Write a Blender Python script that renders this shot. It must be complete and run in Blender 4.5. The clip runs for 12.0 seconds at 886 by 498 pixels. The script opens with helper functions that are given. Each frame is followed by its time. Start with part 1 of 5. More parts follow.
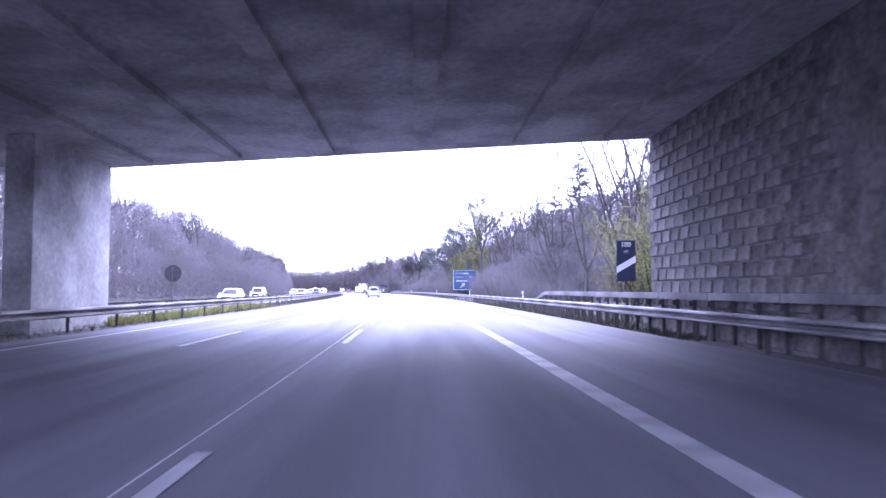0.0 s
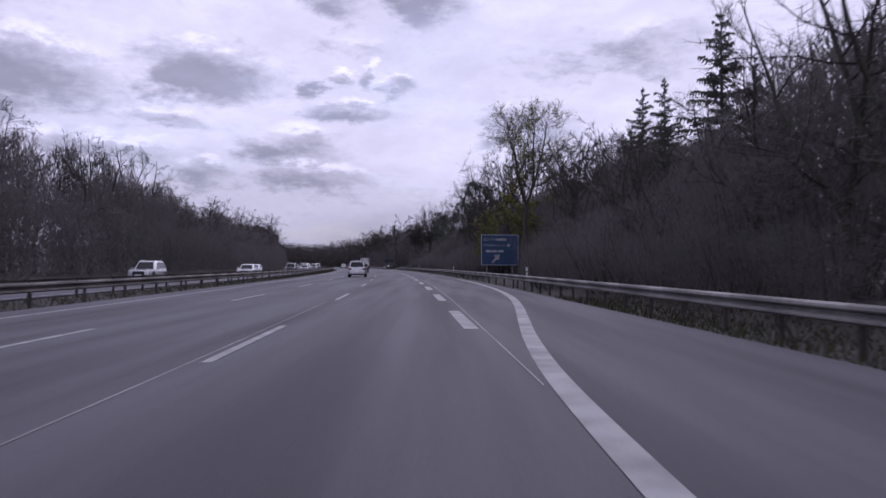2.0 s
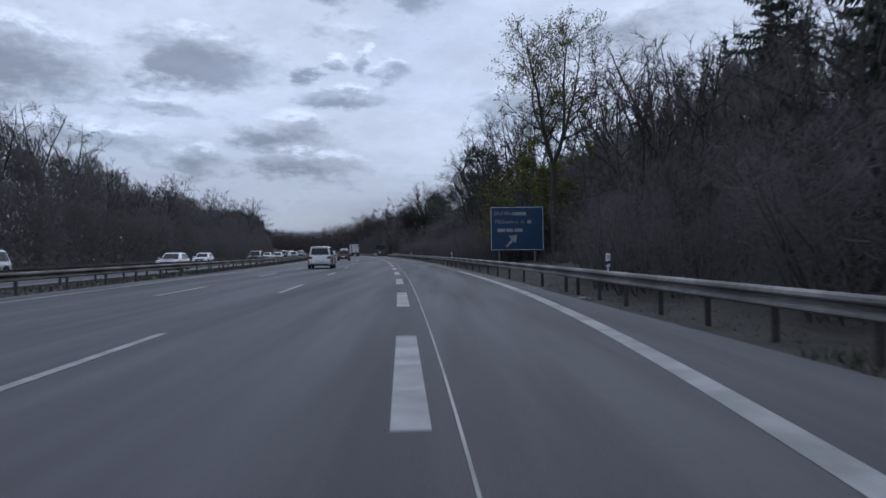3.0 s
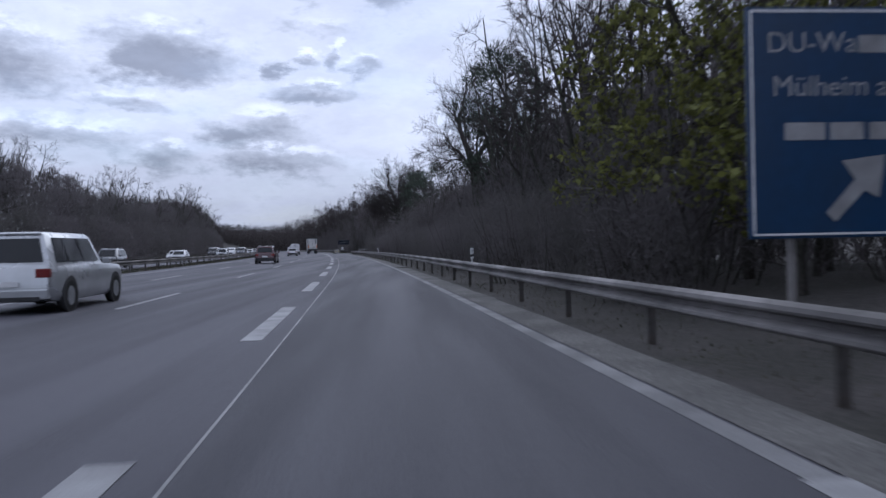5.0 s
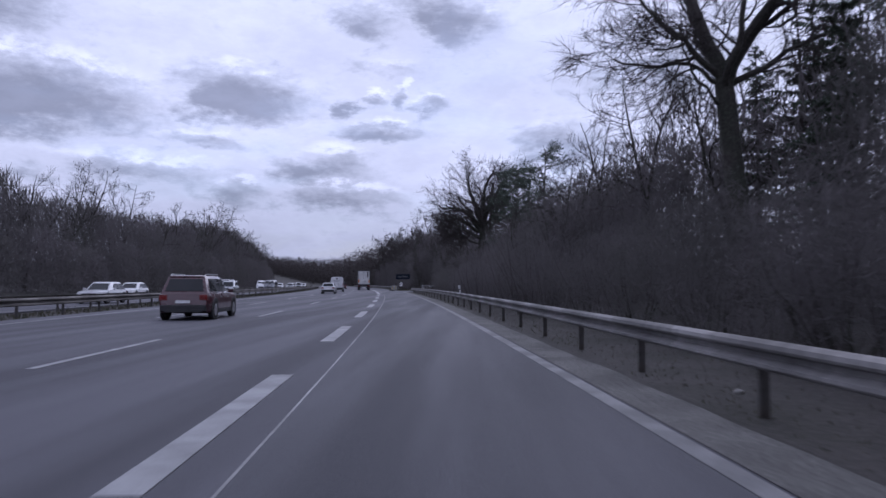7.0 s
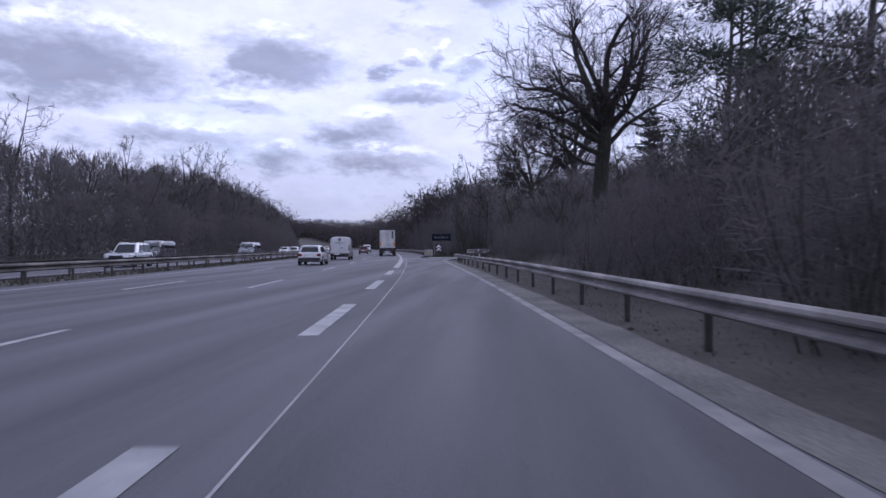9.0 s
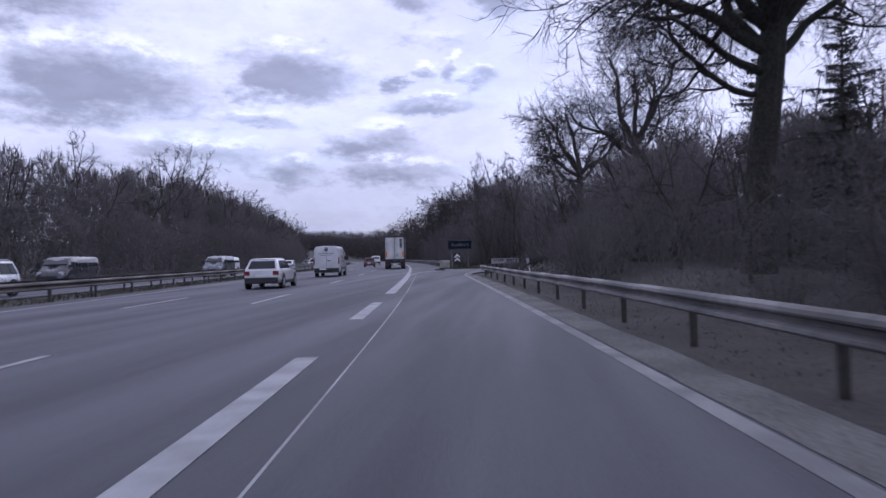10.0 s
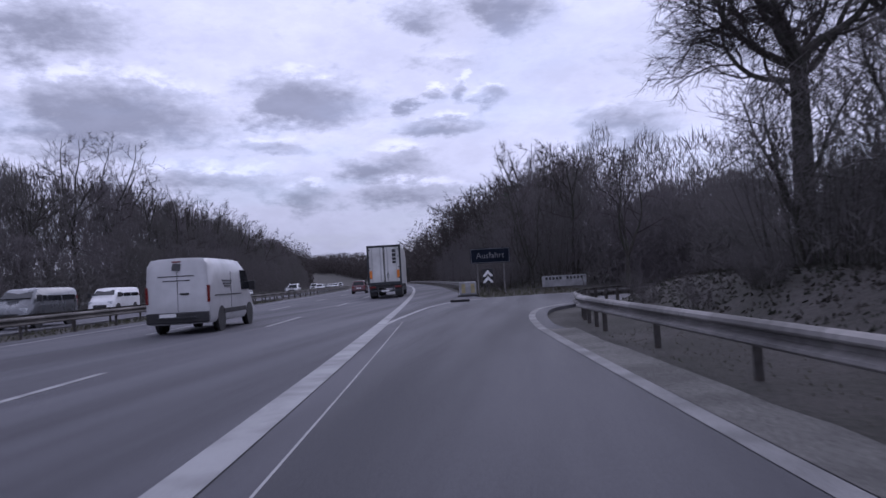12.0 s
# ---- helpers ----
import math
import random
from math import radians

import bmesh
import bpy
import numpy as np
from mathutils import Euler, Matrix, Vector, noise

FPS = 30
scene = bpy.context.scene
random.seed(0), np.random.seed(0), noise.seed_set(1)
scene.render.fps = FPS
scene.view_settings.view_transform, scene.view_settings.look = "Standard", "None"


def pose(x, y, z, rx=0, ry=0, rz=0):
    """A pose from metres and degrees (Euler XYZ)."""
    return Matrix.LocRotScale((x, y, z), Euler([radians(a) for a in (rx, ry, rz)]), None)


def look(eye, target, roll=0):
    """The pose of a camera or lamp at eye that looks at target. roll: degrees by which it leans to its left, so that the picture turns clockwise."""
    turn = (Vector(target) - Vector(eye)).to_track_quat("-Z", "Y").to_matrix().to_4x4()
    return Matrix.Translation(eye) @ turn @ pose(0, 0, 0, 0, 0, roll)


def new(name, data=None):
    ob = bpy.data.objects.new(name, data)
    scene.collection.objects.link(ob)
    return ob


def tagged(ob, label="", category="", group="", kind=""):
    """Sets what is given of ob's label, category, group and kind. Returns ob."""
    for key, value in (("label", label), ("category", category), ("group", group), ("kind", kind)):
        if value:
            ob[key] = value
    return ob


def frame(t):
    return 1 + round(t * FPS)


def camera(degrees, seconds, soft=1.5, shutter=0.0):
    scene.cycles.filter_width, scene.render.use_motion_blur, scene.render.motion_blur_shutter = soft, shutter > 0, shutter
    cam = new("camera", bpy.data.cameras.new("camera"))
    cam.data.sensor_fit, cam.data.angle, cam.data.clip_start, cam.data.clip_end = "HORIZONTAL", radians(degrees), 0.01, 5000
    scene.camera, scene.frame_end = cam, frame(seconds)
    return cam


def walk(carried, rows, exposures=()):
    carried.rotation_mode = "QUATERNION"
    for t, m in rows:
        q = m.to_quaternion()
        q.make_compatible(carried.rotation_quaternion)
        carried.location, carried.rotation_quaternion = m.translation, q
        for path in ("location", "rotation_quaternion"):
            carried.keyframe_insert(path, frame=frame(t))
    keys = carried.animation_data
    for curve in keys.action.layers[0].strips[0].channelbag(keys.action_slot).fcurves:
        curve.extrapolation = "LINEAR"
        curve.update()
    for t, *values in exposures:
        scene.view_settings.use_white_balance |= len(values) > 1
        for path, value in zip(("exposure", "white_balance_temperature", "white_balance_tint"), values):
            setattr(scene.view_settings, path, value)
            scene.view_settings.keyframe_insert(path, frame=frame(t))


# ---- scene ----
cam = camera(63.0, 12.0, 1.5, 0.18)
PATH = [  # seconds, x, y, z, yaw, pitch, lean
    (0.00, -2.291, -0.007, 1.320, -1.968, 3.233, -0.025),
    (0.30, -2.167, 6.685, 1.320, -1.320, 3.206, -0.160),
    (0.60, -2.168, 13.085, 1.320, -1.380, 3.043, -0.260),
    (1.00, -2.041, 21.859, 1.320, -1.161, 2.879, 0.141),
    (1.50, -1.966, 32.905, 1.320, -1.062, 1.622, 0.148),
    (2.00, -1.726, 44.028, 1.320, -0.984, 1.306, 0.077),
    (2.50, -1.429, 54.764, 1.320, -0.636, 0.346, -0.270),
    (3.00, -1.127, 65.709, 1.320, -1.204, 0.178, -0.637),
    (3.50, -0.878, 76.426, 1.320, -2.610, -0.053, -0.773),
    (3.70, -0.846, 80.696, 1.320, -3.313, -0.114, -1.088),
    (5.30, -1.693, 114.741, 1.320, -3.259, -0.258, -1.271),
    (5.50, -1.961, 118.983, 1.320, -2.686, 0.070, -1.285),
    (6.00, -2.518, 129.627, 1.320, -0.754, 2.677, -1.171),
    (6.50, -3.195, 140.280, 1.320, 0.620, 2.888, -0.925),
    (7.00, -3.873, 150.394, 1.320, 1.638, 2.746, -0.046),
    (7.20, -4.151, 154.265, 1.320, 2.077, 2.678, -0.014),
    (8.80, -7.033, 188.196, 1.320, 4.591, 1.222, -0.362),
    (9.00, -7.452, 192.122, 1.320, 4.627, -0.151, -0.158),
    (9.50, -8.365, 201.807, 1.320, 5.313, 0.264, -1.577),
    (10.00, -9.362, 211.002, 1.320, 5.890, 0.641, -1.466),
    (10.50, -10.365, 219.926, 1.320, 6.457, 2.095, -2.282),
    (11.00, -11.310, 228.080, 1.320, 6.900, 2.600, -2.943),
    (11.50, -12.359, 237.015, 1.320, 6.979, 2.308, -2.914),
    (12.00, -13.159, 245.017, 1.320, 7.098, 2.261, -3.281),
]
walk(cam, [(t, pose(x, y, z) @ pose(0, 0, 0, 0, 0, yaw) @ pose(0, 0, 0, 90 + pitch) @ pose(0, 0, 0, 0, 0, lean)) for t, x, y, z, yaw, pitch, lean in PATH],
     [(0.0, 3.22, 4950, 40), (0.2, 2.7, 5150, 30), (0.5, 2.0, 5400, 26), (0.9, 0.78, 5700, 26), (1.4, 0.06, 5820, 30), (2.5, 0.02, 5720, 26), (3.0, -0.15, 5450, 8), (3.5, 0.05, 5450, 12), (5.4, 0.14, 5500, 12), (6.0, -0.06, 5450, 16), (9.0, 0.27, 5380, 24), (12.0, 0.0, 5480, 25)])

# ---- the road's own measure: s metres along, u metres to the right of the lane edge; it bends left ----
R = 1993.0


def W(s, u, z=0.0):
    a = s / R
    return Vector((-R + (R + u) * math.cos(a), (R + u) * math.sin(a), z))


def at(s, u, z=0.0, turn=0.0):
    """A pose on the road: y ahead along it, x to the right."""
    p = W(s, u, z)
    return pose(p.x, p.y, p.z, 0, 0, math.degrees(s / R) + turn)


# ---- sky and sun ----
SUN_AZ, SUN_EL = 18.0, 42.0   # degrees to the right of the first heading, and up
world = bpy.data.worlds.new("sky")
scene.world = world
world.use_nodes = True
wt = world.node_tree
wt.nodes.clear()


def wmath(op, a, b=None, clamp=False):
    n = wt.nodes.new("ShaderNodeMath")
    n.operation, n.use_clamp = op, clamp
    for k, v in ((0, a), (1, b)):
        if v is None:
            continue
        if isinstance(v, (int, float)):
            n.inputs[k].default_value = v
        else:
            wt.links.new(v, n.inputs[k])
    return n.outputs[0]


sky = wt.nodes.new("ShaderNodeTexSky")
sky.sky_type = "NISHITA"
sky.sun_disc = False
sky.sun_elevation, sky.sun_rotation = radians(SUN_EL), radians(SUN_AZ)
coord = wt.nodes.new("ShaderNodeTexCoord")
sep = wt.nodes.new("ShaderNodeSeparateXYZ")
wt.links.new(coord.outputs["Generated"], sep.inputs[0])
dx, dy, dz = sep.outputs
az = wmath("MULTIPLY", wmath("ARCTAN2", dx, dy), 180 / math.pi)
el = wmath("MULTIPLY", wmath("ARCSINE", dz), 180 / math.pi)
# the cloud layer: directions flattened on to a ceiling, so that clouds close up towards the horizon
low = wmath("ADD", wmath("MAXIMUM", dz, 0.0), 0.16)
flat = wt.nodes.new("ShaderNodeCombineXYZ")
wt.links.new(wmath("DIVIDE", dx, low), flat.inputs[0])
wt.links.new(wmath("DIVIDE", dy, low), flat.inputs[1])


def wnoise(scale, detail, rough, shift, distort=0.0):
    add = wt.nodes.new("ShaderNodeVectorMath")
    add.inputs[1].default_value = shift
    wt.links.new(flat.outputs[0], add.inputs[0])
    n = wt.nodes.new("ShaderNodeTexNoise")
    n.inputs["Scale"].default_value, n.inputs["Detail"].default_value = scale, detail
    n.inputs["Roughness"].default_value, n.inputs["Distortion"].default_value = rough, distort
    wt.links.new(add.outputs[0], n.inputs["Vector"])
    return n.outputs["Fac"]


# finer shapes of the heaps, in degrees of bearing and height
angles = wt.nodes.new("ShaderNodeCombineXYZ")
wt.links.new(wmath("MULTIPLY", az, 0.11), angles.inputs[0])
wt.links.new(wmath("MULTIPLY", el, 0.24), angles.inputs[1])


def wpuff(scale, detail, rough, shift, distort=0.0):
    add = wt.nodes.new("ShaderNodeVectorMath")
    add.inputs[1].default_value = shift
    wt.links.new(angles.outputs[0], add.inputs[0])
    n = wt.nodes.new("ShaderNodeTexNoise")
    n.inputs["Scale"].default_value, n.inputs["Detail"].default_value = scale, detail
    n.inputs["Roughness"].default_value, n.inputs["Distortion"].default_value = rough, distort
    wt.links.new(add.outputs[0], n.inputs["Vector"])
    return n.outputs["Fac"]


def wstep(src, lo, hi, a=0.0, b=1.0):
    n = wt.nodes.new("ShaderNodeMapRange")
    n.interpolation_type = "SMOOTHSTEP"
    for k, v in ((1, lo), (2, hi), (3, a), (4, b)):
        n.inputs[k].default_value = v
    wt.links.new(src, n.inputs[0])
    return n.outputs[0]


billow = wnoise(1.1, 6, 0.55, (3.1, 1.7, 0.2), 0.2)
puff = wpuff(1.0, 9, 0.58, (3.3, 7.1, 0.4), 0.25)
soft = wpuff(0.55, 4, 0.5, (1.3, 2.6, 5.4), 0.1)
lobes = wpuff(2.6, 9, 0.6, (5.3, 1.2, 2.4), 0.1)
# clouds: bearing, height, half width, half height in degrees, weight
CLOUDS = [(-31.5, 12.5, 7.0, 2.3, 1.05), (-17.3, 14.1, 4.6, 1.6, 1.0), (-20.9, 10.6, 4.0, 0.7, 0.7), (-8.3, 14.0, 1.2, 0.7, 0.9), (-5.8, 14.3, 0.9, 0.8, 0.85), (-3.2, 13.8, 1.4, 0.8, 0.9),
          (-6.4, 11.6, 3.6, 0.7, 0.85), (-10.7, 8.7, 3.2, 1.4, 0.85), (-9.5, 6.4, 5.2, 1.0, 0.75), (-17.8, 6.7, 2.2, 1.0, 0.75), (8.0, 10.7, 3.2, 1.4, 0.85), (-36, 18.3, 5.5, 2.2, 0.95),
          (-1.4, 19.9, 3.6, 1.9, 1.05), (-7.0, 19.6, 2.4, 1.6, 0.6), (-6.2, 16.2, 3.2, 0.9, 0.6), (-25.5, 8.0, 6.5, 1.1, 0.8), (16, 16, 5, 2.0, 0.6), (-15, 26, 9, 2.6, 0.7)]
heap, rim = None, None
wisp = wpuff(6.5, 8, 0.62, (2.2, 4.1, 7.7), 0.15)
warp_x = wmath("ADD", wmath("MULTIPLY", wmath("SUBTRACT", puff, 0.5), 8.0), wmath("MULTIPLY", wmath("SUBTRACT", lobes, 0.5), 6.0))
warp_y = wmath("ADD", wmath("MULTIPLY", wmath("SUBTRACT", soft, 0.5), 2.4), wmath("MULTIPLY", wmath("SUBTRACT", lobes, 0.5), 3.4))
for ca, ce, wa, we, weight in CLOUDS:
    ex = wmath("DIVIDE", wmath("ADD", wmath("SUBTRACT", az, ca), warp_x), wa * 1.15)
    ey = wmath("DIVIDE", wmath("ADD", wmath("SUBTRACT", el, ce), warp_y), we * 1.15)
    d2 = wmath("ADD", wmath("MULTIPLY", ex, ex), wmath("MULTIPLY", ey, ey))
    blob = wmath("MULTIPLY", wmath("EXPONENT", wmath("MULTIPLY", d2, -1.0)), weight)
    edge = wmath("MULTIPLY", blob, wmath("MAXIMUM", ey, 0.0))
    heap = blob if heap is None else wmath("MAXIMUM", heap, blob)
    rim = edge if rim is None else wmath("MAXIMUM", rim, edge)
dens = wmath("ADD", wmath("MULTIPLY", heap, 0.9), wmath("ADD", wmath("MULTIPLY", wmath("SUBTRACT", puff, 0.5), 1.1), wmath("MULTIPLY", wmath("SUBTRACT", lobes, 0.5), 1.2)))
dens = wmath("ADD", dens, wmath("ADD", wmath("MULTIPLY", wmath("SUBTRACT", soft, 0.5), 0.5), wmath("MULTIPLY", wmath("SUBTRACT", wisp, 0.5), 0.7)))
body = wstep(dens, 0.04, 0.90)
ramp = wt.nodes.new("ShaderNodeValToRGB")
els = ramp.color_ramp.elements
els[0].position, els[0].color = 0.0, (0.85, 0.85, 0.93, 1)
els[1].position, els[1].color = 1.0, (0.37, 0.38, 0.435, 1)
e = els.new(0.4)
e.color = (0.65, 0.66, 0.725, 1)
wt.links.new(body, ramp.inputs[0])
# thin places, where blue sky shows faintly
veil = wt.nodes.new("ShaderNodeMix")
veil.data_type = "RGBA"
wt.links.new(wstep(billow, 0.46, 0.68, 0.0, 0.9), veil.inputs["Factor"])
wt.links.new(ramp.outputs[0], veil.inputs["A"])
skyscale = wt.nodes.new("ShaderNodeVectorMath")
skyscale.operation = "SCALE"
skyscale.inputs["Scale"].default_value = 0.12
wt.links.new(sky.outputs[0], skyscale.inputs[0])
skymix = wt.nodes.new("ShaderNodeMix")
skymix.data_type = "RGBA"
skymix.inputs["Factor"].default_value = 0.78
wt.links.new(skyscale.outputs[0], skymix.inputs["A"])
wt.links.new(ramp.outputs[0], skymix.inputs["B"])
wt.links.new(skymix.outputs["Result"], veil.inputs["B"])
lit = wt.nodes.new("ShaderNodeVectorMath")
lit.operation = "SCALE"
wt.links.new(veil.outputs["Result"], lit.inputs[0])
glow = wmath("MULTIPLY", wstep(rim, 0.14, 0.36), wstep(dens, 0.40, 0.12))
haze = wmath("ADD", wmath("MULTIPLY", wstep(soft, 0.3, 0.7, 0.92, 1.08), wmath("MULTIPLY", wstep(lobes, 0.3, 0.7, 0.93, 1.06), wstep(el, 1.0, 11.0, 0.58, 1.0))), wmath("MULTIPLY", glow, 0.34))
wt.links.new(haze, lit.inputs["Scale"])
bg = wt.nodes.new("ShaderNodeBackground")
bg.inputs["Strength"].default_value = 0.9
wt.links.new(lit.outputs[0], bg.inputs["Color"])
out = wt.nodes.new("ShaderNodeOutputWorld")
wt.links.new(bg.outputs[0], out.inputs["Surface"])

sun = new("sun", bpy.data.lights.new("sun", "SUN"))
sun.data.energy, sun.data.angle, sun.data.color = 0.6, radians(50), (1.0, 0.95, 0.88)
sun_to = Vector((math.sin(radians(SUN_AZ)) * math.cos(radians(SUN_EL)), math.cos(radians(SUN_AZ)) * math.cos(radians(SUN_EL)), math.sin(radians(SUN_EL))))
sun.matrix_world = look(sun_to * 200, (0, 0, 0))


# ---- materials ----
def mat(name, colour, rough=0.7, metal=0.0, grain=8.0, amount=0.25, patch=0.6, stain=0.2, bump=0.0, bump_scale=None, second=None, spread=0.0, spec=0.5, coat=0.0, by_part=0.0, along=1.0, thin=0.0):
    """A surface with variation at two scales, in metres of the object's own space; second: a colour for the patches; thin: how much light a leaf or a spray of twigs lets through."""
    m = bpy.data.materials.new(name)
    m.use_nodes = True
    nt = m.node_tree
    b = nt.nodes["Principled BSDF"]
    b.inputs["Roughness"].default_value, b.inputs["Metallic"].default_value = rough, metal
    b.inputs["Specular IOR Level"].default_value, b.inputs["Coat Weight"].default_value = spec, coat
    tc = nt.nodes.new("ShaderNodeTexCoord")

    def nz(scale, detail, long=1.0):
        n = nt.nodes.new("ShaderNodeTexNoise")
        n.inputs["Scale"].default_value, n.inputs["Detail"].default_value = scale, detail
        if long != 1.0:
            mp = nt.nodes.new("ShaderNodeMapping")
            mp.inputs["Scale"].default_value = (1.0, long, 1.0)
            nt.links.new(tc.outputs["Object"], mp.inputs["Vector"])
            nt.links.new(mp.outputs[0], n.inputs["Vector"])
        else:
            nt.links.new(tc.outputs["Object"], n.inputs["Vector"])
        return n.outputs["Fac"]

    def mr(src, lo, hi, a=0.3, z=0.7):
        n = nt.nodes.new("ShaderNodeMapRange")
        n.inputs[1].default_value, n.inputs[2].default_value, n.inputs[3].default_value, n.inputs[4].default_value = a, z, lo, hi
        nt.links.new(src, n.inputs[0])
        return n.outputs[0]
    n1, n2 = nz(grain, 4), nz(patch, 5, along)
    mix = nt.nodes.new("ShaderNodeMix")
    mix.data_type = "RGBA"
    mix.inputs["A"].default_value = (*colour, 1)
    mix.inputs["B"].default_value = (*(second or [c * (1 - stain) for c in colour]), 1)
    nt.links.new(mr(n2, 0, 1, 0.4, 0.62), mix.inputs["Factor"])
    hsv = nt.nodes.new("ShaderNodeHueSaturation")
    nt.links.new(mix.outputs["Result"], hsv.inputs["Color"])
    val = mr(n1, 1 - amount, 1 + amount)
    if by_part or spread:
        src = nt.nodes.new("ShaderNodeObjectInfo").outputs["Random"] if by_part else nt.nodes.new("ShaderNodeNewGeometry").outputs["Random Per Island"]
        k = by_part or spread
        mm = nt.nodes.new("ShaderNodeMath")
        mm.operation = "MULTIPLY"
        nt.links.new(val, mm.inputs[0])
        nt.links.new(mr(src, 1 - k, 1 + k, 0, 1), mm.inputs[1])
        val = mm.outputs[0]
    nt.links.new(val, hsv.inputs["Value"])
    nt.links.new(hsv.outputs[0], b.inputs["Base Color"])
    nt.links.new(mr(n2, max(0.02, rough - 0.08), min(1, rough + 0.08)), b.inputs["Roughness"])
    if bump:
        bp = nt.nodes.new("ShaderNodeBump")
        bp.inputs["Strength"].default_value, bp.inputs["Distance"].default_value = bump, 0.02
        nt.links.new(nz(bump_scale or grain * 2, 5), bp.inputs["Height"])
        nt.links.new(bp.outputs[0], b.inputs["Normal"])
    if thin:
        tl, ms = nt.nodes.new("ShaderNodeBsdfTranslucent"), nt.nodes.new("ShaderNodeMixShader")
        nt.links.new(hsv.outputs[0], tl.inputs["Color"])
        ms.inputs[0].default_value = thin
        nt.links.new(b.outputs[0], ms.inputs[1])
        nt.links.new(tl.outputs[0], ms.inputs[2])
        nt.links.new(ms.outputs[0], nt.nodes["Material Output"].inputs["Surface"])
    return m


ASPHALT = mat("asphalt", (0.080, 0.078, 0.092), 0.72, grain=40, amount=0.25, patch=0.8, stain=0.34, bump=0.5, bump_scale=90, along=0.045, spec=0.38)
ASPHALT_NEW = mat("asphalt_exit", (0.069, 0.068, 0.080), 0.70, grain=40, amount=0.28, patch=0.9, stain=0.28, bump=0.5, bump_scale=90, along=0.06, spec=0.38)
PAINT = mat("road_paint", (0.28, 0.28, 0.285), 0.65, grain=70, amount=0.16, patch=1.3, stain=0.32)
PAINT_WORN = mat("worn_road_paint", (0.175, 0.174, 0.178), 0.7, grain=50, amount=0.2, patch=1.1, stain=0.35)
SEAM = mat("joint_seal", (0.30, 0.30, 0.30), 0.6, grain=20, amount=0.2, patch=0.5, stain=0.4)
SOIL = mat("verge_soil", (0.050, 0.045, 0.041), 0.95, grain=9, amount=0.4, patch=0.5, second=(0.038, 0.036, 0.030), bump=1.0, bump_scale=22)
GRAVEL = mat("gravel_strip", (0.118, 0.114, 0.107), 0.9, grain=18, amount=0.4, patch=0.8, stain=0.3, bump=1.0, bump_scale=40)
GRASS = mat("grass", (0.044, 0.048, 0.022), 0.9, grain=3, amount=0.4, patch=0.3, second=(0.052, 0.043, 0.025), spread=0.35)
OLD_STEEL = mat("weathered_steel", (0.13, 0.12, 0.112), 0.7, 0.3, grain=5, amount=0.2, patch=0.7, stain=0.4, by_part=0.15)
STEEL = mat("galvanised_steel", (0.20, 0.19, 0.185), 0.65, 0.25, grain=5, amount=0.2, patch=0.7, stain=0.4, by_part=0.12)
POST = mat("rail_post_steel", (0.075, 0.072, 0.070), 0.7, 0.3, grain=8, amount=0.3, patch=1.5, second=(0.058, 0.048, 0.041), by_part=0.2)
CONCRETE = mat("concrete", (0.38, 0.375, 0.36), 0.85, grain=6, amount=0.2, patch=0.4, stain=0.45, bump=0.5, bump_scale=20)
STONE = mat("rough_stone", (0.20, 0.185, 0.17), 0.9, grain=7, amount=0.35, patch=1.2, stain=0.4, bump=1.0, bump_scale=12, by_part=0.3)
BARK = mat("bark", (0.048, 0.042, 0.037), 0.95, grain=9, amount=0.4, patch=0.8, second=(0.040, 0.043, 0.032), bump=1.0)
TWIG = mat("twigs", (0.070, 0.062, 0.060), 0.9, grain=2, amount=0.12, patch=0.4, stain=0.2, spread=0.12, spec=0.15, thin=0.35)
BUD = mat("spring_leaves", (0.165, 0.172, 0.046), 0.8, grain=2, amount=0.3, patch=0.4, stain=0.3, spread=0.4, thin=0.4)
NEEDLE = mat("needles", (0.052, 0.070, 0.048), 0.85, grain=3, amount=0.3, patch=0.5, stain=0.3, spread=0.35)
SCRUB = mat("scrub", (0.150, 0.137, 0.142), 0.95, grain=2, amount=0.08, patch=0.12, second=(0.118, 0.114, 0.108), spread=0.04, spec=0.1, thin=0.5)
LITTER = mat("leaf_litter", (0.060, 0.044, 0.032), 0.95, grain=5, amount=0.4, patch=0.5, stain=0.4, spread=0.4)
BLACK = mat("black_plastic", (0.025, 0.025, 0.027), 0.55, grain=20, amount=0.2, patch=2, stain=0.3)
RUBBER = mat("tyre_rubber", (0.022, 0.022, 0.022), 0.85, grain=20, amount=0.3, patch=3, stain=0.3)
ALLOY = mat("alloy", (0.45, 0.46, 0.47), 0.35, 0.9, grain=10, amount=0.15, patch=3, stain=0.3)
WHITE = mat("white_paint", (0.74, 0.74, 0.74), 0.4, grain=6, amount=0.06, patch=0.8, stain=0.14, coat=0.3)
SIGN_BLUE = mat("sign_blue", (0.010, 0.040, 0.100), 0.4, grain=6, amount=0.1, patch=1, stain=0.15)
SIGN_DARK = mat("sign_navy", (0.010, 0.020, 0.055), 0.4, grain=6, amount=0.1, patch=1, stain=0.15)
# exit sign's blue and white, darkened in the colour for haze and backlight
SIGN_DIM = mat("sign_backlit", (0.010, 0.014, 0.024), 0.85, spec=0.1, grain=6, amount=0.15, patch=1, stain=0.2)
DIM_WHITE = mat("backlit_lettering", (0.15, 0.15, 0.16), 0.6, grain=8, amount=0.2, patch=2, stain=0.3)
SIGN_GREY = mat("sign_back", (0.11, 0.11, 0.115), 0.6, 0.3, grain=6, amount=0.15, patch=1, stain=0.2)
ORANGE = mat("orange_reflector", (0.75, 0.22, 0.02), 0.4, grain=10, amount=0.1, patch=2, stain=0.2)
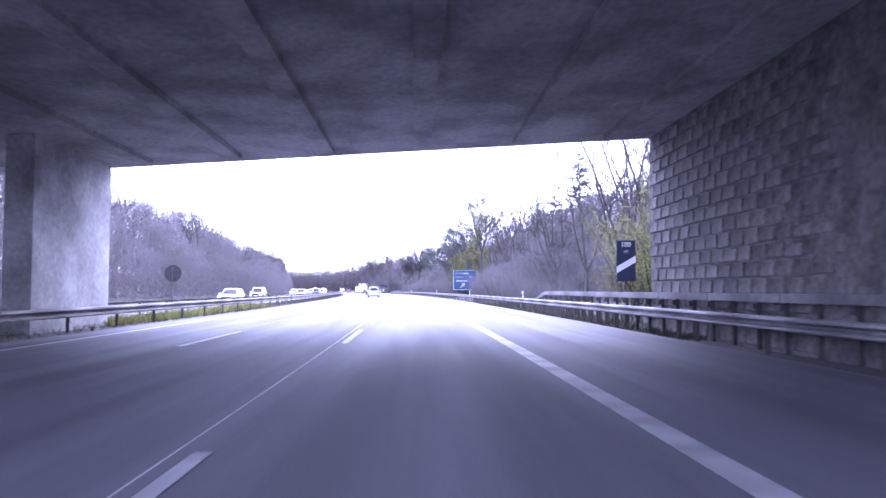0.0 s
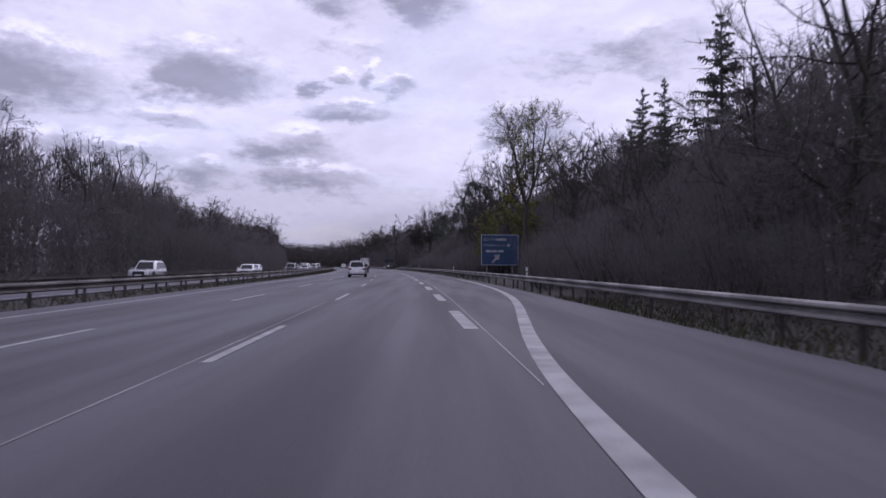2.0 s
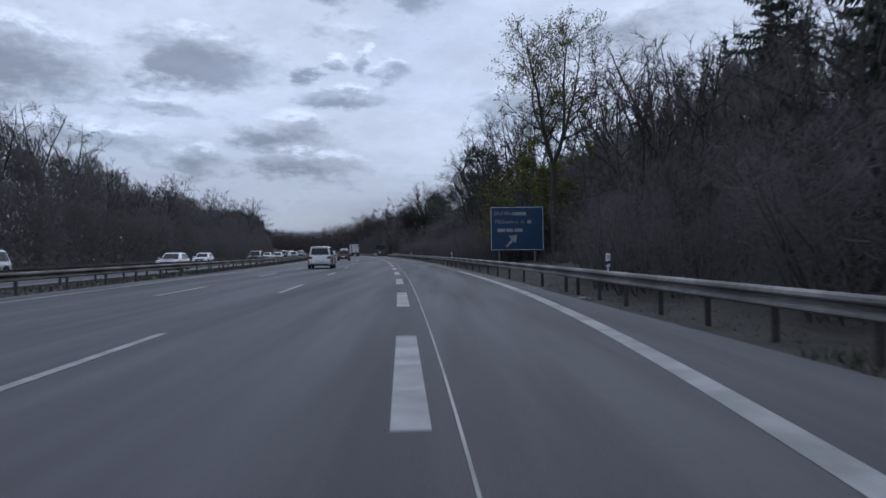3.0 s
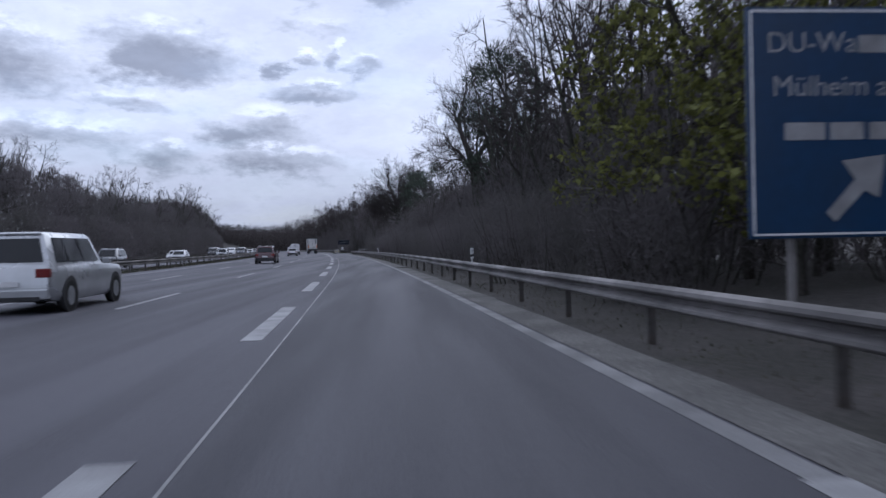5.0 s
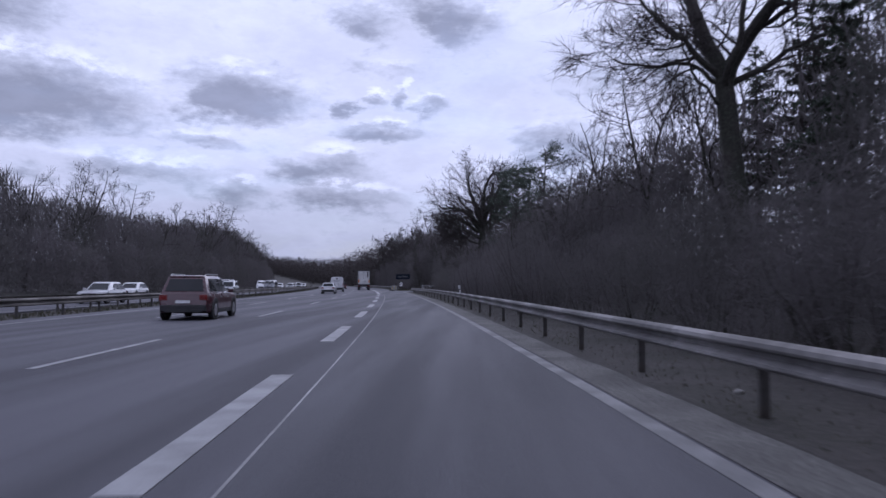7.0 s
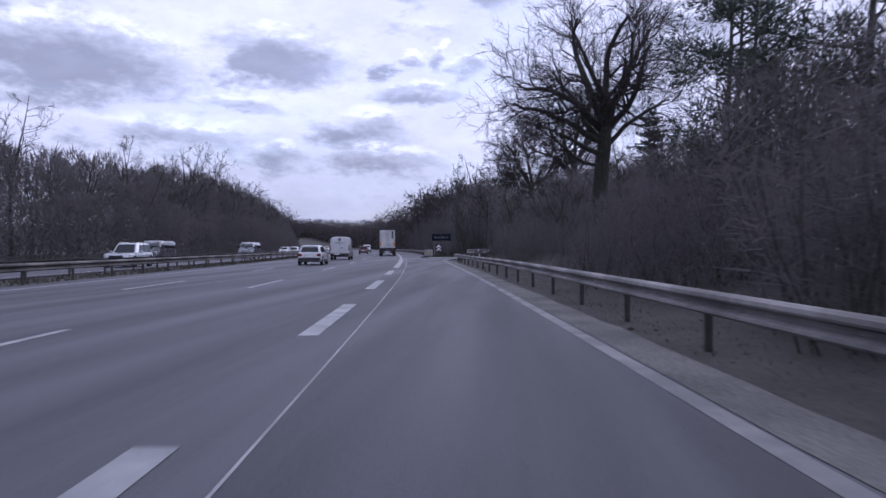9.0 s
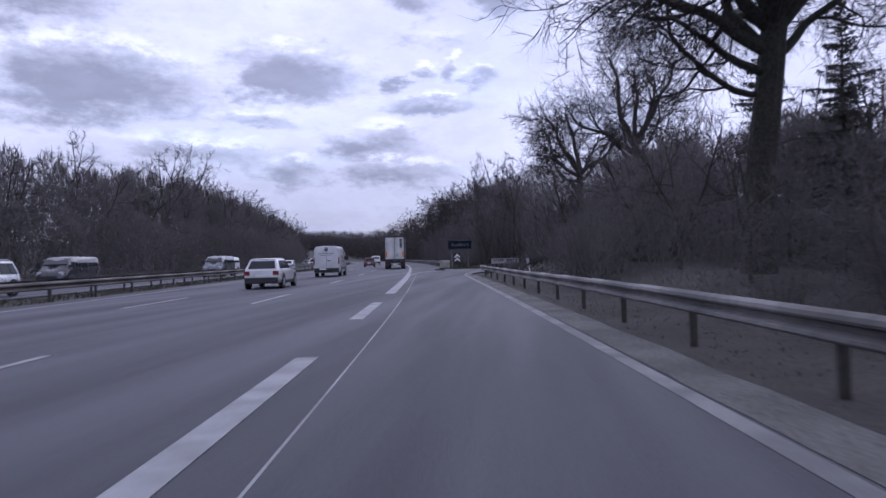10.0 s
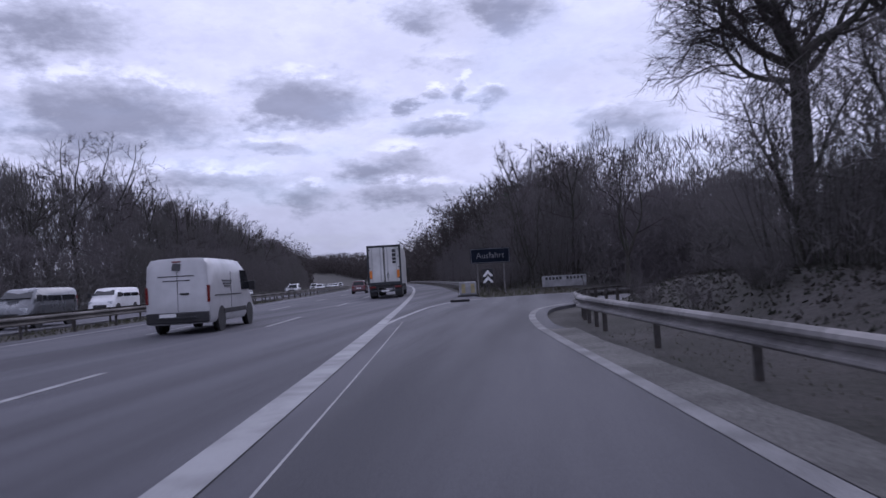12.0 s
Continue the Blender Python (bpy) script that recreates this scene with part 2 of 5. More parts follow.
# a greyer white for lettering, arrow, barrier board and marker parts
DULL_WHITE = mat("dull_white", (0.30, 0.30, 0.31), 0.5, grain=8, amount=0.15, patch=2, stain=0.3)
YELLOW = mat("yellow_panel", (0.36, 0.31, 0.16), 0.5, grain=8, amount=0.15, patch=2, stain=0.3)
REDLAMP = mat("red_lamp", (0.16, 0.010, 0.009), 0.3, grain=30, amount=0.15, patch=4, stain=0.2, coat=0.6)
LAMP = mat("clear_lamp", (0.6, 0.62, 0.65), 0.15, 0.2, grain=30, amount=0.15, patch=4, stain=0.2, coat=0.8)
GLASS = mat("tinted_glass", (0.012, 0.014, 0.017), 0.1, grain=3, amount=0.1, patch=1, stain=0.2, spec=0.35)


# ---- mesh helpers ----
def part(name, bm, material, parent, label="", m=None, smooth=False):
    """Links a bmesh, a mesh, or (verts, faces) as one mesh object under a thing or under a part."""
    if isinstance(bm, bpy.types.Mesh):
        me = bm
    else:
        me = bpy.data.meshes.new(name)
        if isinstance(bm, tuple):
            me.from_pydata(bm[0], [], bm[1])
        else:
            bm.to_mesh(me)
            bm.free()
        me.materials.append(material)
        if smooth:
            me.shade_smooth()
            me.set_sharp_from_angle(angle=radians(40))
    ob = new(name, me)
    if parent:
        ob.parent = parent
    if m is not None:
        ob.matrix_basis = m
    return tagged(ob, label) if label else ob


def thing(name, label, category, group="", kind="", m=None):
    ob = new(name)
    ob.empty_display_size = 0.2
    if m is not None:
        ob.matrix_basis = m
    return tagged(ob, label, category, group, kind)


def box(x0, x1, y0, y1, z0, z1, bevel=0.0, bm=None):
    bm = bm or bmesh.new()
    r = bmesh.ops.create_cube(bm, size=1.0, matrix=Matrix.LocRotScale(((x0 + x1) / 2, (y0 + y1) / 2, (z0 + z1) / 2), None, (x1 - x0, y1 - y0, z1 - z0)))
    if bevel:
        edges = list({e for v in r["verts"] for e in v.link_edges})
        bmesh.ops.bevel(bm, geom=edges, offset=bevel, segments=2, affect="EDGES", profile=0.6)
    return bm


def tube(pts, radii, sides=6, close=True):
    """Verts and faces of a tapered tube along pts."""
    vs, fs = [], []
    for i, (p, r) in enumerate(zip(pts, radii)):
        d = (pts[min(i + 1, len(pts) - 1)] - pts[max(i - 1, 0)])
        d = d.normalized() if d.length > 1e-6 else Vector((0, 0, 1))
        a = d.cross(Vector((0.31, 0.95, 0.07)))
        a = a.normalized() if a.length > 1e-3 else Vector((1, 0, 0))
        b = d.cross(a)
        for k in range(sides):
            q = 2 * math.pi * k / sides
            vs.append(tuple(p + (a * math.cos(q) + b * math.sin(q)) * r))
    for i in range(len(pts) - 1):
        for k in range(sides):
            k2 = (k + 1) % sides
            fs.append((i * sides + k, i * sides + k2, (i + 1) * sides + k2, (i + 1) * sides + k))
    if close:
        fs.append(tuple(range(sides))[::-1])
        fs.append(tuple((len(pts) - 1) * sides + k for k in range(sides)))
    return vs, fs


def join(pieces):
    vs, fs = [], []
    for v, f in pieces:
        o = len(vs)
        vs.extend(v)
        fs.extend(tuple(i + o for i in g) for g in f)
    return vs, fs


def strip(s0, s1, step, left, right, z, thick=0.0, cols=1):
    """A band along the road between left(s) and right(s)."""
    fl = left if callable(left) else (lambda s: left)
    fr = right if callable(right) else (lambda s: right)
    n = max(1, round((s1 - s0) / step))
    vs, fs = [], []
    for i in range(n + 1):
        s = s0 + (s1 - s0) * i / n
        for k in range(cols + 1):
            u = fl(s) + (fr(s) - fl(s)) * k / cols
            vs.append(tuple(W(s, u, z(s, u) if callable(z) else z)))
    c = cols + 1
    for i in range(n):
        for k in range(cols):
            fs.append((i * c + k, i * c + k + 1, (i + 1) * c + k + 1, (i + 1) * c + k))
    if thick:
        o = len(vs)
        vs += [(x, y, h - thick) for x, y, h in vs]
        for i in range(n):
            a, b = i * c, (i + 1) * c
            fs.append((a, b, b + o, a + o))
            a, b = a + c - 1, b + c - 1
            fs.append((b, a, a + o, b + o))
        fs.append((0, o, o + c - 1, c - 1)) if cols == 1 else None
        fs.append((n * c + c - 1, o + n * c + c - 1, o + n * c, n * c)) if cols == 1 else None
    return vs, fs


def ease(x, a, b):
    x = min(1.0, max(0.0, (x - a) / (b - a)))
    return x * x * (3 - 2 * x)


# ---- ground ----
def height(s, u):
    """The land: level along the road, a low bank behind the exit's rail, wooded rises far off."""
    z = -0.07
    n = noise.noise(Vector((s * 0.05, u * 0.05, 0.3)))
    z -= 0.05 * ease(u, 4.7, 5.6) * (1 - ease(u, 7, 9))
    bank = ease(u, 6.8, 10.5) * (0.5 + 0.6 * ease(s, 225, 250) * (1 - ease(s, 268, 274))) * (1 - ease(s, 270, 274) * (1 - ease(s, 300, 312)))
    z += bank + 0.12 * n * ease(u, 5.5, 9)
    z += 0.6 * ease(-u, 31, 38) + 0.15 * n * ease(-u, 30, 36)
    z += (9 + 6 * n) * ease(-u, 60, 190) + (6 + 5 * n) * ease(u, 40, 160)
    z += 16 * ease(s, 620, 1100)
    return z


def ground_sheet():
    us = [-1600, -1000, -600, -380, -260, -190, -140, -105, -80, -64, -54, -46, -41, -38, -35, -32, -30.2, -30, -16, -15, -14, -13, -12.6, 4.6, 4.9, 5.3, 5.8, 6.4, 7.2, 8, 8.8, 9.6, 10.6, 12, 14, 17, 21, 26, 33, 44, 60, 80, 110, 150, 210, 300, 450, 700, 1100, 1600]
    ss = [-900, -500, -300, -180, -110, -70] + [-50 + 4 * i for i in range(113)] + [410, 425, 445, 470, 500, 540, 590, 650, 720, 800, 900, 1000, 1120, 1260, 1450, 1700, 2100, 2600]
    vs, fs = [], []
    for s in ss:
        for u in us:
            vs.append(tuple(W(s, u, height(s, u))))
    c = len(us)
    for i in range(len(ss) - 1):
        for k in range(c - 1):
            fs.append((i * c + k, i * c + k + 1, (i + 1) * c + k + 1, (i + 1) * c + k))
    return vs, fs


ground = part("ground", ground_sheet(), SOIL, None, "brown verge soil with sparse grass and woodland floor", smooth=True)
tagged(ground, category="ground", kind="structure")

# ---- roads ----
END = 900.0


def road_right(s):
    """The paved edge: shoulder, exit lane, mouth of the exit, shoulder again."""
    if s < 255:
        return 4.72
    if s < 300:
        return 4.72 - 0.9 * ease(s, 285, 300)
    return 3.8


road = part("road", strip(-120, END, 5, -12.65, road_right, 0.0, 0.3, cols=6), ASPHALT, None, "grey worn asphalt of a three-lane motorway carriageway")
tagged(road, category="road", kind="structure")
TAPER = [(40, 0.0), (46, 0.14), (52, 0.42), (57, 0.9), (62, 1.55), (68, 2.35), (74, 3.0), (81, 3.5), (90, 3.88), (102, 4.05), (112, 4.07)]
JOINT = [(52, 0.2), (64, 0.29), (74, 0.39), (85, 0.43), (100, 0.46), (125, 0.48), (140, 0.56), (157, 0.61), (200, 0.65), (228, 0.69), (250, 0.65), (268, 0.66)]


def along_line(line, s):
    return float(np.interp(s, [p[0] for p in line], [p[1] for p in line]))


part("exit_lane_surface", strip(52, 268, 2, lambda s: along_line(JOINT, s), lambda s: along_line(TAPER, s), 0.004, 0.0), ASPHALT_NEW, road, "darker asphalt of the exit lane")


def arc(points, n=8):
    """A smooth line through (s, u) points."""
    out = []
    p = [Vector(q) for q in points]
    p = [p[0] * 2 - p[1]] + p + [p[-1] * 2 - p[-2]]
    for i in range(1, len(p) - 2):
        for k in range(n):
            t = k / n
            a, b, c, d = p[i - 1:i + 3]
            out.append(0.5 * (2 * b + (c - a) * t + (2 * a - 5 * b + 4 * c - d) * t * t + (3 * b - a - 3 * c + d) * t ** 3))
    out.append(p[-2])
    return out


def ribbon(points, width, z, n=8):
    """A painted line of that width along (s, u) points."""
    q = arc(points, n)
    vs, fs = [], []
    for i, p in enumerate(q):
        d = (q[min(i + 1, len(q) - 1)] - q[max(i - 1, 0)]).normalized()
        nrm = Vector((d.y, -d.x)) * width / 2
        for sg in (-1, 1):
            vs.append(tuple(W(p.x + sg * nrm.x, p.y + sg * nrm.y, z)))
    for i in range(len(q) - 1):
        fs.append((2 * i, 2 * i + 1, 2 * i + 3, 2 * i + 2))
    return vs, fs


RAMP_L = [(266, 0.1), (271.8, 0.62), (279, 1.55), (284.3, 3.1), (286.7, 5.6), (287.2, 9.5), (287.6, 16), (287.8, 30), (288, 60)]
RAMP_R = [(240, 4.07), (252, 4.10), (260.8, 4.17), (263.8, 4.29), (267.4, 4.64), (270.7, 5.25), (272.7, 6.0), (274.4, 7.4), (275.3, 10.5), (275.9, 17), (276.3, 30), (276.6, 60)]


def ramp_sheet():
    a, b = arc(RAMP_L, 8), arc(RAMP_R[2:], 8)
    m = 40
    vs, fs = [], []
    for i in range(m + 1):
        p = a[round(i * (len(a) - 1) / m)]
        q = b[round(i * (len(b) - 1) / m)]
        p = p + Vector((0.9, -0.3))
        q = q + Vector((-0.4, 0.4))
        for k in (0, 0, 1, 2, 3, 4, 4):
            w = p.lerp(q, k / 4)
            vs.append(tuple(W(w.x, w.y, 0.006)))
        for k in (-7, -1):   # the slab's sides
            vs[k] = (vs[k][0], vs[k][1], -0.3)
    for i in range(m):
        for k in range(6):
            fs.append((i * 7 + k, i * 7 + k + 1, i * 7 + k + 8, i * 7 + k + 7))
    return vs, fs


exit_ramp = part("exit_ramp", ramp_sheet(), ASPHALT_NEW, None, "grey asphalt exit ramp curving sharply away")
tagged(exit_ramp, category="road", kind="structure")
far_road = part("opposite_carriageway", strip(-120, END, 5, -29.5, -16.3, 0.0, 0.3, cols=4), ASPHALT, None, "grey asphalt of the opposite carriageway")
tagged(far_road, category="road", kind="structure")
shoulder = part("gravel_strip", strip(90, 262, 1, lambda s: 4.215 + 0.03 * noise.noise(Vector((s * 0.9, 5, 0))), lambda s: 4.87 + 0.09 * noise.noise(Vector((s * 0.4, 0, 0))) + 0.07 * noise.noise(Vector((s * 1.7, 2, 0))), 0.007, cols=3), GRAVEL, None, "pale dusty gravel strip beside the paved edge")
tagged(shoulder, category="gravel", kind="structure")

# painted lines and dashes, a few millimetres above the asphalt
Z = 0.0085
part("edge_line", strip(-120, END, 4, -11.37, -11.21, Z), PAINT, road, "solid white edge line")
part("edge_line", strip(-120, 40, 4, -0.15, 0.15, Z), PAINT, road, "broad white edge line")
part("edge_line", ribbon(TAPER, 0.29, Z), PAINT, road, "white line swinging out into the exit lane")
part("edge_line", strip(112, 240, 4, 3.97, 4.17, Z), PAINT_WORN, road, "white outer line of the exit lane")
part("edge_line", ribbon(RAMP_R, 0.2, Z + 0.003), PAINT_WORN, exit_ramp, "white inner line of the ramp")
part("edge_line", ribbon(RAMP_L, 0.18, Z + 0.003), PAINT, exit_ramp, "white outer line of the ramp")
part("separating_line", strip(238.1, 268, 4, -0.12, 0.26, Z + 0.002), PAINT, road, "broad solid white line between lane and exit")
part("edge_line", strip(268, END, 4, -0.12, 0.18, Z + 0.002), PAINT, road)
part("joint_line", strip(-120, 70, 6, -4.262, -4.238, Z - 0.003), SEAM, road, "thin pale joint along the asphalt")
part("joint_line", ribbon(JOINT, 0.026, Z - 0.001), SEAM, road, "thin pale joint along the exit lane")
for u in (-16.9, -28.0):
    part("edge_line", strip(-120, END, 5, u - 0.08, u + 0.08, Z), PAINT, far_road)


def dash_mesh(name, width):
    bm = box(-width / 2, width / 2, 0, 6, 0.0, Z)
    me = bpy.data.meshes.new(name)
    bm.to_mesh(me)
    bm.free()
    me.materials.append(PAINT)
    return me


thin, broad = dash_mesh("lane_dash", 0.15), dash_mesh("block_dash", 0.31)
for k in range(-3, 30):
    part("lane_dash", thin, None, road, m=at(18.0 * k, -4.03))
    part("lane_dash", thin, None, road, m=at(-0.67 + 18 * k, -7.80))
    part("lane_dash", thin, None, far_road, m=at(3 + 18 * k, -20.5))
    part("lane_dash", thin, None, far_road, m=at(3 + 18 * k, -24.2))
for k in range(5, 20):
    part("block_dash", broad, None, road, m=at(-0.97 + 12 * k, 0.0))


# ---- guard rails ----
def wbeam(length, low, high, thick=0.012, steel=None):
    """A W-shaped steel band that runs along y, its face to the left."""
    h = high - low
    prof = [(0.0, low), (-0.050, low + 0.06 * h), (-0.062, low + 0.13 * h), (-0.055, low + 0.24 * h), (0.035, low + 0.40 * h), (0.035, low + 0.56 * h), (-0.055, low + 0.66 * h), (-0.064, low + 0.74 * h), (-0.050, low + 0.88 * h), (-0.012, low + 0.97 * h), (0.012, high)]
    full = prof + [(x + thick, z) for x, z in reversed(prof)]
    n = len(full)
    vs = [(x, 0, z) for x, z in full] + [(x, length, z) for x, z in full]
    fs = [(i, (i + 1) % n, n + (i + 1) % n, n + i) for i in range(n)] + [tuple(range(n))[::-1], tuple(range(n, 2 * n))]
    me = bpy.data.meshes.new("beam")
    me.from_pydata(vs, [], fs)
    me.materials.append(steel or STEEL)
    return me


def post_mesh(top, side=1):
    bm = box(0.05 * side - 0.05, 0.05 * side + 0.05, -0.03, 0.03, -0.25, top)
    box(min(0, -0.14 * side) + 0.02 * side, max(0, -0.14 * side) + 0.02 * side, -0.045, 0.045, top - 0.26, top - 0.12, bm=bm)
    me = bpy.data.meshes.new("post")
    bm.to_mesh(me)
    bm.free()
    me.materials.append(POST)
    return me


OLD_BEAM = wbeam(4.02, 0.44, 0.755, steel=OLD_STEEL)
BEAM, POST_R, POST_L = wbeam(4.02, 0.44, 0.755), post_mesh(0.71, 1), post_mesh(0.71, -1)


DIP = 0.09   # the rail stands lower towards the exit


def rail(label, s0, s1, u, spacing, flip=False, z=0.0):
    r = thing("guard_rail", label, "guard rail", "guard rails along the motorway")
    s = s0
    while s < s1:
        part("beam", OLD_BEAM if u < 0 else BEAM, None, r, m=at(s + (4 if flip else 0), u, z - (DIP * ease(s, 218, 246) if u > 5 else 0)) @ (pose(0, 0, 0, 0, 0, 180) if flip else Matrix()))
        s += 4
    for a, b, d in spacing:
        s = a
        while s < b:
            part("post", POST_L if flip else POST_R, None, r, m=at(s, u + (-0.16 if flip else 0.16), z - (DIP * ease(s, 218, 246) if u > 5 else 0)))
            s += d
    return r


rail("galvanised steel guard rail with two ridges on dark posts", -40, 262, 5.4, [(-40, 20, 4), (20, 50, 1.333), (50, 90, 2.4), (90, 262, 4)])
rail("long steel guard rail along the central verge", -60, 420, -13.25, [(-60, 420, 4)], True)
rail("steel guard rail facing the opposite carriageway", -60, 420, -15.7, [(-60, 420, 4)])
rail("steel guard rail beyond the exit mouth", 306, 480, 4.4, [(306, 480, 4)])


def curved_rail():
    r = thing("guard_rail", "steel guard rail bending round into the exit", "guard rail", "guard rails along the motorway")
    q = arc([(262, 5.4), (266, 5.75), (269, 6.4), (271, 7.6), (272.3, 10), (273.3, 17), (274, 30)], 3)
    for i in range(len(q) - 1):
        a, b = W(q[i].x, q[i].y, -DIP), W(q[i + 1].x, q[i + 1].y, -DIP)
        d = b - a
        m = Matrix.Translation(a) @ Matrix.Rotation(math.atan2(-d.x, d.y), 4, "Z") @ Matrix.Diagonal((1, d.length / 4.0, 1, 1))
        part("beam", BEAM, None, r, m=m)
        part("post", POST_R, None, r, m=Matrix.Translation(a) @ Matrix.Rotation(math.atan2(-d.x, d.y), 4, "Z") @ pose(0.16, 0, 0))


curved_rail()


def high_rail():
    """The taller plain band behind the first rail, at the bridge, that dips at its end."""
    r = thing("parapet_rail", "tall grey steel parapet rail with a lowered end", "guard rail")
    for s in range(-8, 44, 4):
        part("rail_band", box(-0.04, 0.04, 0, 3.99, 1.02, 1.23, 0.012), STEEL, r, m=at(s, 5.95))
    d = W(47.2, 5.6, 0) - W(44, 5.95, 0)
    bm = bmesh.new()
    for y, top in ((0, 1.23), (3.2, 0.74)):
        for x in (-0.04, 0.04):
            for z in (top - 0.21, top):
                bm.verts.new((x, y, z))
    v = list(bm.verts)
    for f in ((0, 2, 3, 1), (4, 5, 7, 6), (0, 1, 5, 4), (2, 6, 7, 3), (0, 4, 6, 2), (1, 3, 7, 5)):
        bm.faces.new([v[i] for i in f])
    part("sloped_end", bm, STEEL, r, m=at(44, 5.95))
    me = post_mesh(1.1, 1)
    for k in range(40):
        part("post", me, None, r, m=at(-8 + 1.333 * k, 6.02))


high_rail()


# ---- the bridge overhead ----
def bridge():
    b = thing("bridge", "dark concrete road bridge with stone abutment over the motorway", "bridge")
    far = lambda u: 25.0 + (6.0 - u) * 0.195

    def block(u0, u1, s0, s1, z0, z1, skew=True):
        vs = []
        for z in (z0, z1):
            for s, u in ((s0, u0), (s0, u1), (s1, u1), (s1, u0)):
                vs.append(tuple(W(s + ((6.0 - u) * 0.195 if skew else 0), u, z + (0.028 * (u + 14.5) - 0.1 if z > 6 else 0))))
        return vs, [(3, 2, 1, 0), (4, 5, 6, 7), (0, 1, 5, 4), (1, 2, 6, 5), (2, 3, 7, 6), (3, 0, 4, 7)]
    # the deck's unseen rear end is cut short so daylight gets in beneath
    part("deck", block(-42, 16, -3.4, 25.6, 6.3, 7.0), CONCRETE, b, "weathered concrete deck")
    for s in (-3.3, 25.0):
        part("parapet", block(-42, 16, s, s + 0.5, 7.003, 8.0), CONCRETE, b)
    for u in (-12.5, -9, -5.5, -2, 1.5, 4.6, -18, -22, -26, -30):
        part("girder", block(u - 0.3, u + 0.3, -3.0, 24.3, 6.12, 6.297), CONCRETE, b)
    part("abutment", block(6.2, 16, -13.6, 25.5, -0.5, 6.297), STONE, b, "rough stone abutment")
    part("abutment", block(-42, -31.5, -13.6, 25.5, -0.5, 6.297), STONE, b)
    for s in (-2, 8.5, 19.0):
        part("pier", block(-15.1, -14.1, s, s + 5.8, -0.4, 6.297), CONCRETE, b, "square concrete pier")
    return b


overpass = bridge()


def stone_facing():
    """Squared stones on the abutment's side and corner."""
    rnd = random.Random(5)
    shapes = []
    for k in range(5):
        bm = box(-0.05, 0.06, 0.012, 0.788, 0.012, 0.388, 0.025)
        for v in bm.verts:
            v.co += Vector((rnd.uniform(-0.018, 0.018), rnd.uniform(-0.008, 0.008), rnd.uniform(-0.008, 0.008)))
        me = bpy.data.meshes.new("stone")
        bm.to_mesh(me)
        bm.free()
        me.materials.append(STONE)
        shapes.append(me)
    for row in range(16):
        for i in range(14):
            s = 25.35 - 0.8 * (i + 1) - (0.4 if row % 2 else 0)
            part("stone", rnd.choice(shapes), None, overpass, m=at(s, 6.17, row * 0.42 - 0.05))
    for row in range(16):
        for i in range(6):
            u = 6.2 + 0.8 * i + (0.4 if row % 2 else 0)
            part("stone", rnd.choice(shapes), None, overpass, m=at(25.55 + (6 - u) * 0.195, u + 0.8, row * 0.42 - 0.05, 90))


stone_facing()


# ---- signs and posts ----
def text(body, size, material, parent, m, label=""):
    cu = bpy.data.curves.new("lettering", "FONT")
    cu.body, cu.size, cu.align_x, cu.align_y, cu.extrude = body, size, "CENTER", "CENTER", 0.002
    ob = new("lettering", cu)
    dep = bpy.context.evaluated_depsgraph_get()
    me = bpy.data.meshes.new_from_object(ob.evaluated_get(dep))
    bpy.data.objects.remove(ob)
    me.materials.clear()
    me.materials.append(material)
    return part("lettering", me, None, parent, label, m @ pose(0, 0, 0, 90))


def pole(x, z0, z1, r, parent, y=0.06):
    return part("post", tube([Vector((x, y, z0)), Vector((x, y, z1))], [r, r], 8), POST if r < 0.05 else STEEL, parent)


def quad(pts, y=-0.012, thick=0.006):
    """A flat piece in the plane of a sign's face."""
    n = len(pts)
    vs = [(x, y, z) for x, z in pts] + [(x, y + thick, z) for x, z in pts]
    return vs, [tuple(range(n)), tuple(range(n, 2 * n))[::-1]] + [(i, n + i, n + (i + 1) % n, (i + 1) % n) for i in range(n)]


def distance_sign():
    t = thing("distance_marker_sign", "navy distance marker sign with one white slanting stripe", "road sign", m=at(28.6, 6.24, 0.22, -4))
    part("panel", box(-0.38, 0.38, -0.01, 0.02, 1.44, 3.08, 0.008), SIGN_DARK, t)
    part("stripe", quad([(-0.38, 1.76), (0.38, 2.2), (0.38, 2.46), (-0.38, 2.02)], -0.018), WHITE, t, "white slanting stripe")
    text("100", 0.27, WHITE, t, pose(0, -0.016, 2.9))
    text("m", 0.22, WHITE, t, pose(0, -0.016, 2.64))
    pole(0, -0.5, 3.0, 0.038, t)


distance_sign()


